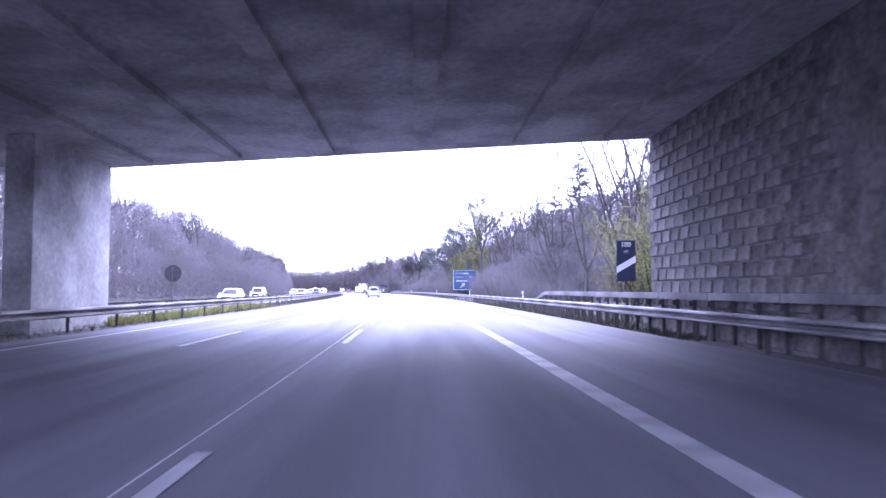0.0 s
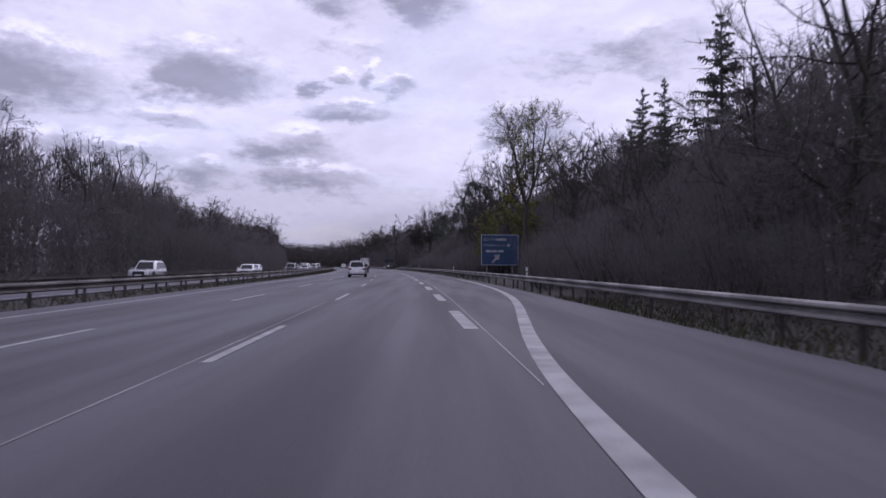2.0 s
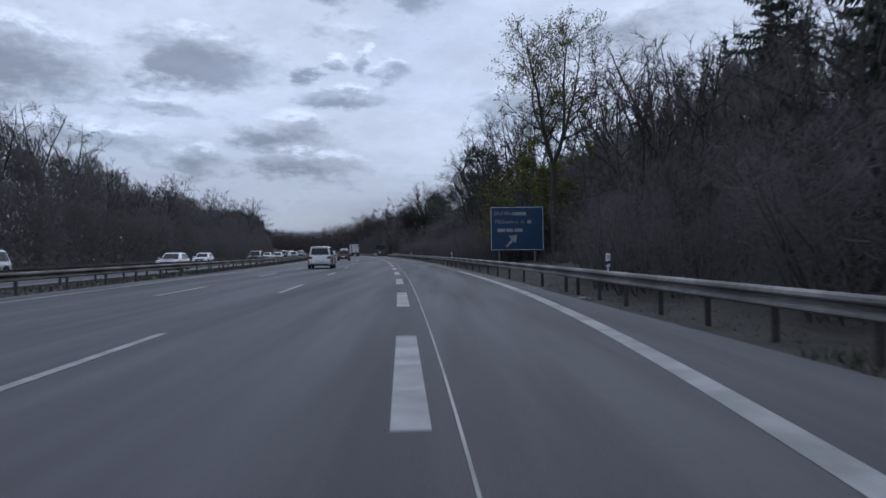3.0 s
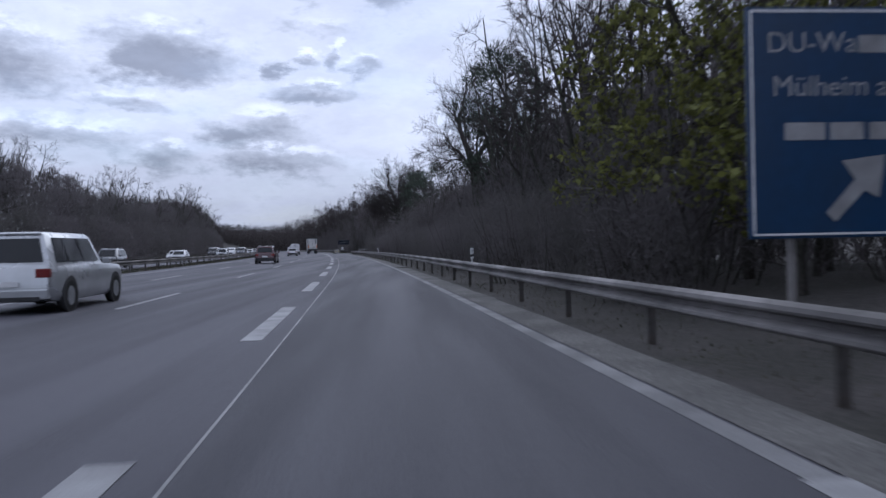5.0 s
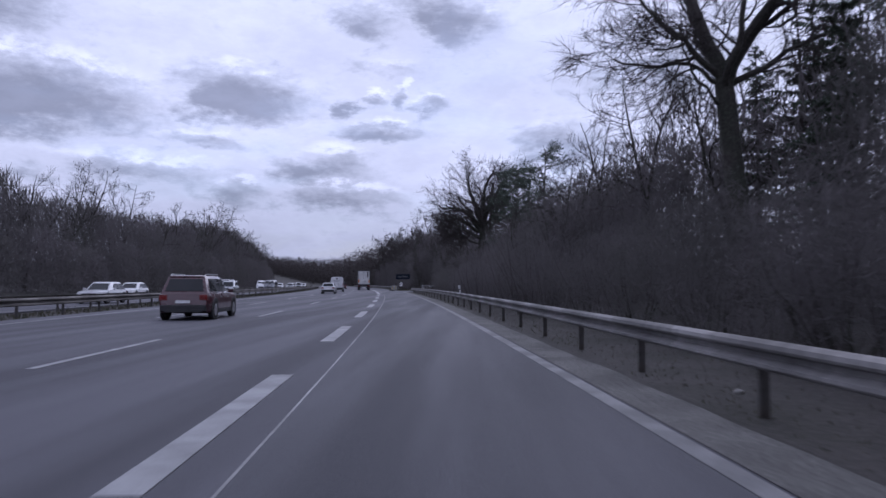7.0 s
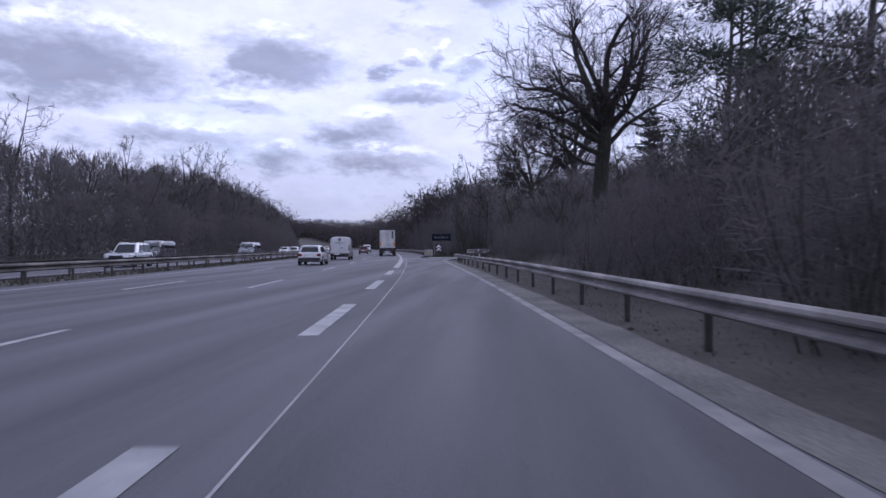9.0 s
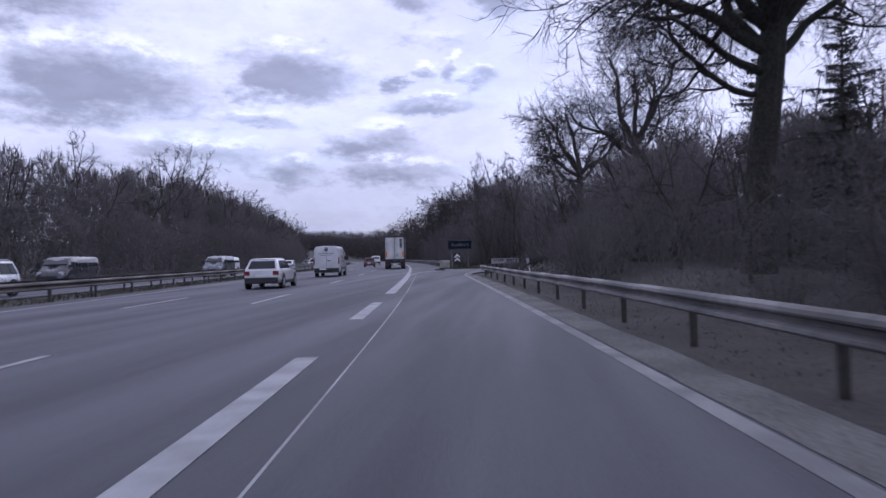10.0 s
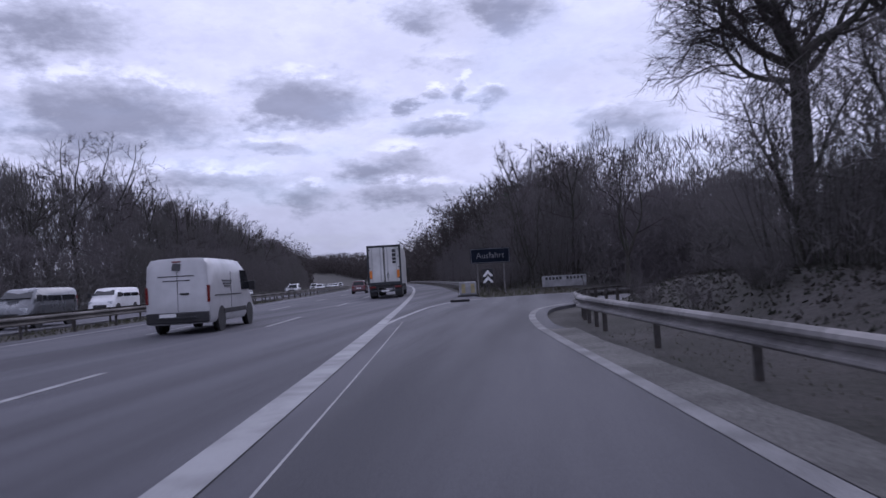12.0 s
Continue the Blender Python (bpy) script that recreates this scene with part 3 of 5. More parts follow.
def direction_sign():
    t = thing("direction_sign", "large blue motorway direction sign with white arrow", "road sign", m=at(117.6, 8.85, 0, -3))
    part("panel", box(-1.95, 1.95, -0.02, 0.03, 1.32, 4.5, 0.012), SIGN_BLUE, t)
    for x0, x1, z0, z1 in ((-1.9, 1.9, 4.43, 4.46), (-1.9, 1.9, 1.36, 1.39), (-1.9, -1.87, 1.36, 4.46), (1.87, 1.9, 1.36, 4.46)):
        part("border", box(x0, x1, -0.03, -0.021, z0, z1), WHITE, t)
    text("DU-Wa", 0.40, DULL_WHITE, t, pose(-1.02, -0.024, 4.0))
    text("Mülheim a. d.", 0.40, DULL_WHITE, t, pose(-0.52, -0.024, 3.4))
    for x0, x1, z in ((-0.35, 0.65, 3.87), (0.75, 1.05, 3.27), (-1.43, -0.85, 2.67), (-0.78, -0.3, 2.67), (-0.22, 0.4, 2.67)):
        part("lettering_bar", box(x0, x1, -0.028, -0.021, z, z + 0.24), DULL_WHITE, t)
    part("arrow", quad([(-0.86, 1.66), (-0.73, 1.54), (-0.30, 1.97), (-0.10, 1.86), (0.0, 2.46), (-0.62, 2.38), (-0.44, 2.12)], -0.034, 0.012), DULL_WHITE, t, "white arrow")
    for x in (-1.3, 1.3):
        pole(x, -0.3, 4.3, 0.06, t, 0.1)


direction_sign()


def delineator(s, u=5.6, lean=0.0):
    """A marker fixed to the rail's post: a thin stem with a white head."""
    t = thing("delineator_post", "white roadside marker head on a thin stem behind the guard rail", "roadside post", "delineator posts", m=at(s, u) @ pose(0, 0, 0.4, 0, lean, 0))
    part("stem", box(-0.025, 0.025, -0.012, 0.03, 0.0, 0.5, 0.006), WHITE, t)
    part("clamp", box(-0.05, 0.05, -0.05, 0.05, 0.0, 0.12, 0.01), POST, t)
    part("head", box(-0.058, 0.058, -0.03, 0.035, 0.45, 0.82, 0.018), WHITE if lean > -9 else DULL_WHITE, t)
    vs = [(-0.062, -0.035, 0.50), (0.062, -0.035, 0.54), (0.062, -0.035, 0.63), (-0.062, -0.035, 0.59)]
    vs += [(x, 0.04, z) for x, y, z in vs]
    part("band", (vs, [(0, 1, 2, 3), (7, 6, 5, 4), (0, 4, 5, 1), (1, 5, 6, 2), (2, 6, 7, 3), (3, 7, 4, 0)]), BLACK, t, "black band")
    part("reflector", box(-0.026, 0.026, -0.042, -0.03, 0.66, 0.77), LAMP, t)
    part("cap", box(-0.06, 0.06, -0.032, 0.037, 0.821, 0.85, 0.012), BLACK, t, "dark cap")
    return t


for s, lean in ((50.0, 0), (85.1, 0), (133.4, 0), (196.0, -8), (239.8, -10)):
    delineator(s, lean=lean)


def exit_signs():
    t = thing("exit_sign", "dark blue exit sign with white border and lettering", "road sign", m=at(299.6, 6.15, 0))
    # panel, border and letters carry their backlit dimness in the colour
    part("panel", box(-1.5, 1.5, -0.02, 0.03, 2.2, 3.35, 0.01), SIGN_DIM, t)
    for x0, x1, z0, z1 in ((-1.46, 1.46, 3.27, 3.31), (-1.46, 1.46, 2.24, 2.28), (-1.46, -1.42, 2.24, 3.31), (1.42, 1.46, 2.24, 3.31)):
        part("border", box(x0, x1, -0.03, -0.021, z0, z1), DIM_WHITE, t)
    text("Ausfahrt", 0.62, DIM_WHITE, t, pose(0, -0.03, 2.78))
    for x in (-1.0, 1.0):
        pole(x, -0.3, 3.2, 0.055, t, 0.1)
    c = thing("chevron_sign", "black and white chevron board on a post", "road sign", m=at(294.4, 5.45, 0))
    part("panel", box(-0.36, 0.36, -0.02, 0.02, 0.75, 1.75, 0.01), BLACK, c)
    for z in (0.80, 1.22):
        part("chevron", quad([(-0.33, z), (-0.2, z), (0, z + 0.2), (0.2, z), (0.33, z), (0.33, z + 0.08), (0, z + 0.46), (-0.33, z + 0.08)], -0.03), WHITE, c)
    pole(0, -0.3, 0.76, 0.045, c, 0.0)
    y = thing("gore_marker", "low dull yellow and white marker cushion", "road barrier", m=at(292.5, 3.95, 0))
    part("body", box(-0.55, 0.55, 0, 0.8, 0.1, 0.95, 0.09), DULL_WHITE, y)
    for x in (-0.3, 0.3):
        part("panel", box(x - 0.12, x + 0.12, -0.02, 0.0, 0.22, 0.82, 0.005), YELLOW, y)
    part("base", box(-0.7, 0.7, -0.05, 0.9, -0.1, 0.1, 0.03), BLACK, y)
    d = thing("road_marker_block", "small dark marker block lying on the asphalt", "road marker", m=at(283.0, 3.0, 0.012))
    part("block", box(-0.5, 0.5, -0.14, 0.14, 0.0, 0.13, 0.04), BLACK, d)
    f = thing("white_barrier", "long white barrier board with dark slots beyond the ramp", "barrier", m=at(300.5, 11.8, 0.0))
    part("board", box(-1.7, 1.7, -0.05, 0.05, 0.15, 0.98, 0.02), DULL_WHITE, f)
    for k in range(11):
        if k != 5:
            part("slot", box(-1.45 + k * 0.27, -1.28 + k * 0.27, -0.056, -0.05, 0.68, 0.88), BLACK, f)
    for x in (-1.5, 0, 1.5):
        part("leg", box(x - 0.05, x + 0.05, -0.04, 0.04, -0.3, 0.16), POST, f)
    m2 = thing("round_sign", "round traffic sign seen from its dark back", "road sign", m=at(41.5, -15.65, 0, 180))
    part("disc", tube([Vector((0, -0.015, 2.25)), Vector((0, 0.015, 2.25))], [0.48, 0.48], 28), BLACK, m2)
    pole(0, -0.3, 2.6, 0.04, m2, 0.05)


exit_signs()


# ---- trees ----
def wander(rnd, p, d, length, segs, wob, lift):
    pts = [p.copy()]
    d = d.normalized()
    for i in range(segs):
        d = (d + Vector((rnd.uniform(-wob, wob), rnd.uniform(-wob, wob), rnd.uniform(-wob, wob) + lift))).normalized()
        p = p + d * (length / segs)
        pts.append(p.copy())
    return pts


def side_of(rnd, d, angle):
    a = d.cross(Vector((rnd.uniform(-1, 1), rnd.uniform(-1, 1), rnd.uniform(-1, 1))))
    a = a.normalized() if a.length > 1e-3 else Vector((1, 0, 0))
    return (d.normalized() * math.cos(angle) + a * math.sin(angle)).normalized()


def sliver(rnd, p, d, length, width):
    """A twig: one long thin triangle."""
    a = d.cross(Vector((rnd.uniform(-1, 1), rnd.uniform(-1, 1), rnd.uniform(-1, 1))))
    a = a.normalized() * width if a.length > 1e-3 else Vector((width, 0, 0))
    return [tuple(p - a), tuple(p + a), tuple(p + d.normalized() * length)], [(0, 1, 2)]


def leaf_bit(rnd, p, size):
    a = Vector((rnd.uniform(-1, 1), rnd.uniform(-1, 1), rnd.uniform(-1, 1))).normalized() * size
    b = a.cross(Vector((rnd.uniform(-1, 1), rnd.uniform(-1, 1), rnd.uniform(-1, 1)))).normalized() * size * 0.7
    return [tuple(p - a), tuple(p + b), tuple(p + a), tuple(p - b)], [(0, 1, 2, 3)]


def along(pts, f):
    x = f * (len(pts) - 1)
    i = min(int(x), len(pts) - 2)
    return pts[i].lerp(pts[i + 1], x - i), (pts[i + 1] - pts[i]).normalized()


def broadleaf(seed, h, trunk_r, first, spread, limbs, boughs, twigs, wob=0.22, fork=0, leaves=0, sub=0, leaf_size=0.09, twig_w=0.016, up=0.5, sides=4, segs=5, limb_r=0.42, twig_len=1.0):
    """Trunk and crown of a bare or budding tree of height h; fork: a trunk that divides into so many stems."""
    rnd = random.Random(seed)
    wood, crown, buds = [], [], []
    stems = []
    if fork:
        base = wander(rnd, Vector((0, 0, -0.4)), Vector((0, 0, 1)), h * first, 4, 0.06, 0.1)
        wood.append(tube(base, [trunk_r * (1.25 - 0.1 * i) for i in range(5)], 9))
        for k in range(fork):
            a = 2 * math.pi * (k + rnd.uniform(-0.2, 0.2)) / fork + seed
            lean = 0.42 if fork > 2 else 0.25
            d = Vector((math.cos(a) * lean, math.sin(a) * lean, 1)).normalized()
            st = wander(rnd, base[-1] - Vector((0, 0, 0.3)), d, h * (1 - first) * rnd.uniform(0.82, 0.98), 8, 0.2, 0.12)
            r0 = trunk_r * 0.72
            wood.append(tube(st, [r0 * (1 - 0.93 * i / 8) + 0.012 for i in range(9)], 7))
            stems.append((st, r0, limbs // fork, 0.12))
    else:
        st = wander(rnd, Vector((0, 0, -0.4)), Vector((0, 0, 1)), h + 0.3, 8, 0.06, 0.12)
        wood.append(tube(st, [trunk_r * (1.15 - 1.08 * i / 8) + 0.01 for i in range(9)], 7))
        stems.append((st, trunk_r, limbs, first))
    for st, r0, count, f0 in stems:
        for k in range(count):
            f = f0 + (0.97 - f0) * (k + rnd.uniform(0, 0.8)) / count
            p, d = along(st, f)
            out = (1 - f) / (1 - f0)
            shape = 0.35 + 0.65 * math.sin(math.pi * (0.22 + 0.72 * (f - f0) / (1 - f0)))
            ln = spread * shape * rnd.uniform(0.7, 1.1)
            bd = side_of(rnd, d, rnd.uniform(0.7, 1.2))
            bd.z = abs(bd.z) * 0.6 + rnd.uniform(0.0, 0.35)
            limb = wander(rnd, p, bd, ln, segs, wob, 0.05 * up)
            rl = max(0.02, r0 * (limb_r * out + 0.1))
            crown.append(tube(limb, [rl * (1 - 0.88 * i / segs) + 0.006 for i in range(segs + 1)], sides, False))
            for j in range(boughs):
                q, dd = along(limb, 0.2 + 0.8 * (j + rnd.uniform(0, 0.9)) / boughs)
                b2 = wander(rnd, q, side_of(rnd, dd, rnd.uniform(0.5, 1.0)) + Vector((0, 0, 0.2 * up)), ln * rnd.uniform(0.22, 0.42), 2 if sides == 3 else 3, wob * 1.25, 0.05 * up)
                crown.append(tube(b2, [rl * 0.34 + 0.006, rl * 0.24 + 0.005, rl * 0.15 + 0.004, 0.004][:len(b2)], 3, False))
                small = [b2]
                for _ in range(sub):
                    q2, d2 = along(b2, rnd.uniform(0.25, 1))
                    b3 = wander(rnd, q2, side_of(rnd, d2, rnd.uniform(0.5, 1.0)), ln * rnd.uniform(0.12, 0.22), 2, wob, 0.02)
                    crown.append(tube(b3, [rl * 0.14 + 0.005, 0.007, 0.003], 3, False))
                    small.append(b3)
                for b in small:
                    for _ in range(twigs):
                        q2, d2 = along(b, rnd.uniform(0.15, 1))
                        tw = side_of(rnd, d2, rnd.uniform(0.4, 1.1)) + Vector((0, 0, 0.25 * up))
                        tl = rnd.uniform(0.35, 0.95) * min(1.0, spread / 3.5) * twig_len
                        crown.append(sliver(rnd, q2, tw, tl, twig_w))
                        for _ in range(leaves):
                            if rnd.random() < 0.8:
                                buds.append(leaf_bit(rnd, q2 + tw.normalized() * tl * rnd.uniform(0.3, 1.05), leaf_size * rnd.uniform(0.6, 1.3)))
    return join(wood), join(crown), join(buds) if buds else None


def spruce(seed, h, r):
    """A trunk and whorls of boughs in a ragged cone; each bough is a spray of hanging twigs."""
    rnd = random.Random(seed)
    trunk = tube([Vector((0, 0, -0.4)), Vector((0.03, 0.02, h * 0.5)), Vector((0, 0, h))], [0.2, 0.12, 0.02], 7)
    bits = []
    z = h * 0.08
    while z < h * 0.99:
        f = 1 - z / h
        n = 7 if f > 0.3 else 6
        turn = rnd.uniform(0, 6.28)
        for k in range(n):
            a = turn + 2 * math.pi * (k + rnd.uniform(-0.3, 0.3)) / n
            ln = (1.25 * r * f ** 0.95 + 0.10) * rnd.choice((0.35, 0.6, 0.85, 1.1, 1.4))
            zb = min(z + rnd.uniform(-0.35, 0.35), h * 0.985)
            thin = min(1.0, 0.25 + 0.6 * ln)
            rise = 0.55 - 0.8 * f
            m = 4 + int(ln * 3.6)
            out, side = Vector((math.cos(a), math.sin(a), 0)), Vector((-math.sin(a), math.cos(a), 0))
            for i in range(m):
                e = (i + 0.6) / m
                q = Vector((0, 0, zb)) + out * ln * e + Vector((0, 0, ln * (rise * e - 0.12 * e * e) + rnd.uniform(-0.06, 0.06)))
                w = (0.20 + 0.22 * ln * (1.05 - e)) * thin * rnd.uniform(0.6, 1.3)
                for sg in (-1, 1):
                    tip = q + side * sg * w + out * 0.4 * w - Vector((0, 0, rnd.uniform(0.05, 0.32)))
                    bits.append(([tuple(q - out * 0.10 * thin), tuple(q + out * 0.11 * thin), tuple(tip)], [(0, 1, 2)]))
                    drop = q + side * sg * w * rnd.uniform(0.3, 0.7)
                    bits.append(([tuple(drop - out * 0.07 * thin), tuple(drop + out * 0.07 * thin), tuple(drop + out * 0.1 - Vector((0, 0, rnd.uniform(0.15, 0.4) * thin)))], [(0, 1, 2)]))
            tip = Vector((0, 0, zb)) + out * ln * 1.12 + Vector((0, 0, ln * (rise - 0.1)))
            bits.append(([tuple(q - side * 0.09), tuple(q + side * 0.09), tuple(tip)], [(0, 1, 2)]))
        z += (0.46 + 0.013 * h * f) * rnd.uniform(0.7, 1.3)
    return trunk, join(bits)


def pine(seed, h, r):
    """A pine: a bare lower trunk and rounded clumps of needle tufts on a few limbs, with gaps between them."""
    rnd = random.Random(seed)
    st = wander(rnd, Vector((0, 0, -0.4)), Vector((0, 0, 1)), h, 7, 0.05, 0.1)
    wood, bits = [tube(st, [0.2 - 0.024 * i for i in range(8)], 7)], []
    for k in range(26):
        f = 0.34 + 0.66 * (k + rnd.uniform(0, 0.8)) / 26
        p, d = along(st, min(f, 1.0))
        a = rnd.uniform(0, 6.28)
        ln = r * (0.45 + 0.6 * math.sin(math.pi * (0.25 + 0.7 * (f - 0.34) / 0.66))) * rnd.uniform(0.55, 1.1)
        limb = wander(rnd, p, Vector((math.cos(a), math.sin(a), 0.25)), ln, 4, 0.2, 0.06)
        wood.append(tube(limb, [0.06, 0.045, 0.035, 0.02, 0.01], 4, False))
        for _ in range(3):
            c, _d = along(limb, rnd.uniform(0.5, 1.0))
            c = c + Vector((rnd.gauss(0, 0.3), rnd.gauss(0, 0.3), rnd.gauss(0.1, 0.2)))
            for _ in range(70):
                o = Vector((rnd.gauss(0, 1), rnd.gauss(0, 1), rnd.gauss(0, 0.7))).normalized()
                q = c + o * rnd.uniform(0.1, 0.62)
                bits.append(sliver(rnd, q, o + Vector((0, 0, 0.5)), rnd.uniform(0.16, 0.36), 0.03))
    return join(wood), join(bits)


def thicket(seed, h, w, count, twigs, wide):
    """A dense clump of bare saplings with a rounded, twiggy top: long thin shoots, finer towards the outside."""
    rg = np.random.default_rng(seed)
    zz = rg.uniform(0.0, 0.93, count) ** 0.9
    ph = rg.uniform(0, 6.283, count)
    lump = 0.78 + 0.14 * np.sin(3 * ph + seed) + 0.08 * np.sin(7 * ph + 2 * seed)
    rr = w * rg.uniform(0.02, 1, count) ** 0.4 * np.sqrt(np.clip(1.0 - zz ** 2.4, 0.02, 1)) * lump
    c = np.stack([rr * np.cos(ph), rr * np.sin(ph), zz * h], 1)
    k = rg.uniform(0.45, 1.15, count)
    up = np.stack([rg.normal(0, 0.7, count), rg.normal(0, 0.7, count), 0.35 + np.abs(rg.normal(0, 0.8, count))], 1)
    up *= (k / np.linalg.norm(up, axis=1))[:, None]
    a2 = rg.uniform(0, 6.283, count)
    sd = np.stack([np.cos(a2), np.sin(a2), rg.normal(0, 0.3, count)], 1) * (wide * rg.uniform(0.5, 1.3, count))[:, None]
    v = [np.stack([c - sd, c + sd, c + up], 1).reshape(-1, 3)]
    zt = rg.uniform(0.3, 1.0, twigs) ** 0.7
    pt = rg.uniform(0, 6.283, twigs)
    rt = w * np.sqrt(np.clip(1.0 - zt ** 2.4, 0.0, 1)) * rg.uniform(0.5, 0.95, twigs)
    ct = np.stack([rt * np.cos(pt), rt * np.sin(pt), zt * h * 0.95], 1)
    dt = np.stack([np.cos(pt) * 0.6 + rg.normal(0, 0.4, twigs), np.sin(pt) * 0.6 + rg.normal(0, 0.4, twigs), 0.3 + zt + rg.normal(0, 0.3, twigs)], 1)
    dt *= (rg.uniform(0.3, 1.0, twigs) / np.linalg.norm(dt, axis=1))[:, None]
    wt2 = np.stack([-np.sin(pt), np.cos(pt), rg.normal(0, 0.4, twigs)], 1) * (wide * 0.42)
    v.append(np.stack([ct - wt2, ct + wt2, ct + dt], 1).reshape(-1, 3))
    v = np.concatenate(v)
    return v, np.arange(len(v)).reshape(-1, 3)


def bush(seed, h, w, stems, bits, size):
    rnd = random.Random(seed)
    wood, leaf = [], []
    for _ in range(stems):
        a, r = rnd.uniform(0, 6.28), w * math.sqrt(rnd.random()) * 0.6
        p = Vector((math.cos(a) * r, math.sin(a) * r, -0.2))
        d = Vector((math.cos(a) * 0.35, math.sin(a) * 0.35, 1))
        st = wander(rnd, p, d, h * rnd.uniform(0.55, 1.05), 4, 0.22, 0.05)
        wood.append(tube(st, [0.03, 0.024, 0.018, 0.012, 0.005], 3, False))
        for _ in range(bits):
            q, dd = along(st, rnd.uniform(0.12, 1) ** 0.8)
            q = q + Vector((rnd.gauss(0, 0.28), rnd.gauss(0, 0.28), rnd.gauss(0, 0.2)))
            q.z = max(q.z, 0.05)
            if rnd.random() < 0.45:
                leaf.append(sliver(rnd, q, side_of(rnd, dd, 0.7), rnd.uniform(0.4, 1.0), 0.010))
            else:
                leaf.append(sliver(rnd, q, side_of(rnd, dd, 1.2), size * rnd.uniform(3.0, 8.0), size * rnd.uniform(0.09, 0.19)))
    return join(wood), join(leaf)


def mesh_of(name, vf, material):
    me = bpy.data.meshes.new(name)
    me.from_pydata(vf[0], [], vf[1])
    me.materials.append(material)
    return me


ALL_TREES = "trees of the roadside wood"


def tree_thing(name, label, meshes, m, group=ALL_TREES, category="tree"):
    t = thing(name, label, category, group, m=m)
    for nm, me in meshes:
        part(nm, me, None, t)
    return t


def tree_proto(name, vf):
    out = [("trunk", mesh_of("trunk", vf[0], BARK)), ("crown", mesh_of("crown", vf[1], TWIG))]
    if vf[2]:
        out.append(("leaves", mesh_of("leaves", vf[2], BUD)))
    return out


LOD = dict(sides=3, segs=4)
TALL_VF = [broadleaf(11 + k, 16.5, 0.17, 0.40, 3.4, 20, 5, 12, wob=0.26, fork=2, twig_w=0.011, up=0.7, **LOD) for k in range(4)]
ROUND_VF = [broadleaf(41 + k, 14.0, 0.2, 0.26, 3.7, 21, 5, 12, wob=0.32, fork=3, twig_w=0.011, **LOD) for k in range(4)]
TALL, ROUND = ([tree_proto("tree", vf) for vf in kind] for kind in (TALL_VF, ROUND_VF))
BUDDING = [tree_proto("budding", broadleaf(91 + k, 11.0, 0.10, 0.15, 2.8, 20, 5, 7, leaves=3, leaf_size=0.13, fork=2, **LOD)) for k in range(2)]
SLENDER = [tree_proto("tree", broadleaf(171 + k, 17.5, 0.11, 0.16, 3.0, 39, 5, 8, wob=0.24, fork=3, sub=1, twig_w=0.007, up=0.8, limb_r=0.32, **LOD)) for k in range(3)]
FAR_VF = [broadleaf(141 + k, 14.5, 0.17, 0.3, 3.8, 12, 4, 18, wob=0.3, fork=3, twig_w=0.017, **LOD) for k in range(5)]
FIR = [[("trunk", mesh_of("trunk", a, BARK)), ("needles", mesh_of("needles", b, NEEDLE))] for a, b in (spruce(5, 17, 3.3), spruce(6, 15, 2.9), spruce(7, 18.5, 3.6))]
PINE = [[("trunk", mesh_of("trunk", a, BARK)), ("needles", mesh_of("needles", b, NEEDLE))] for a, b in (pine(15, 13, 3.2), pine(16, 12, 3.4))]
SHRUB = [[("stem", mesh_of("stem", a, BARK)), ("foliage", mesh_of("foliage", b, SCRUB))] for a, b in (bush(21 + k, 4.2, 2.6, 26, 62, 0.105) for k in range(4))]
THICKET = [thicket(31 + k, 8.5, 3.3, 1050, 260, 0.020) for k in range(6)]
THICKET_FAR = [thicket(131 + k, 8.5, 3.2, 520, 150, 0.038) for k in range(6)]
THICKET_LEFT = [thicket(231 + k, 8.5, 3.4, 560, 200, 0.066) for k in range(6)]
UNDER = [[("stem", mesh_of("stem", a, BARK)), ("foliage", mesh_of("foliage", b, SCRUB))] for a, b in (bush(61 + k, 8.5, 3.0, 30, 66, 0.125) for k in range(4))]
GREENER = [[("stem", mesh_of("stem", a, BARK)), ("foliage", mesh_of("foliage", b, BUD))] for a, b in (bush(51 + k, 3.4, 2.0, 26, 30, 0.10) for k in range(2))]

rnd = random.Random(8)


def plant(kind, name, label, s, u, scale, group=ALL_TREES, tall=1.0):
    m = at(s, u, height(s, u), rnd.uniform(0, 360)) @ Matrix.Diagonal((scale, scale, scale * tall, 1))
    return tree_thing(name, label, rnd.choice(kind), m, group, "shrub" if name == "shrub" else "tree")


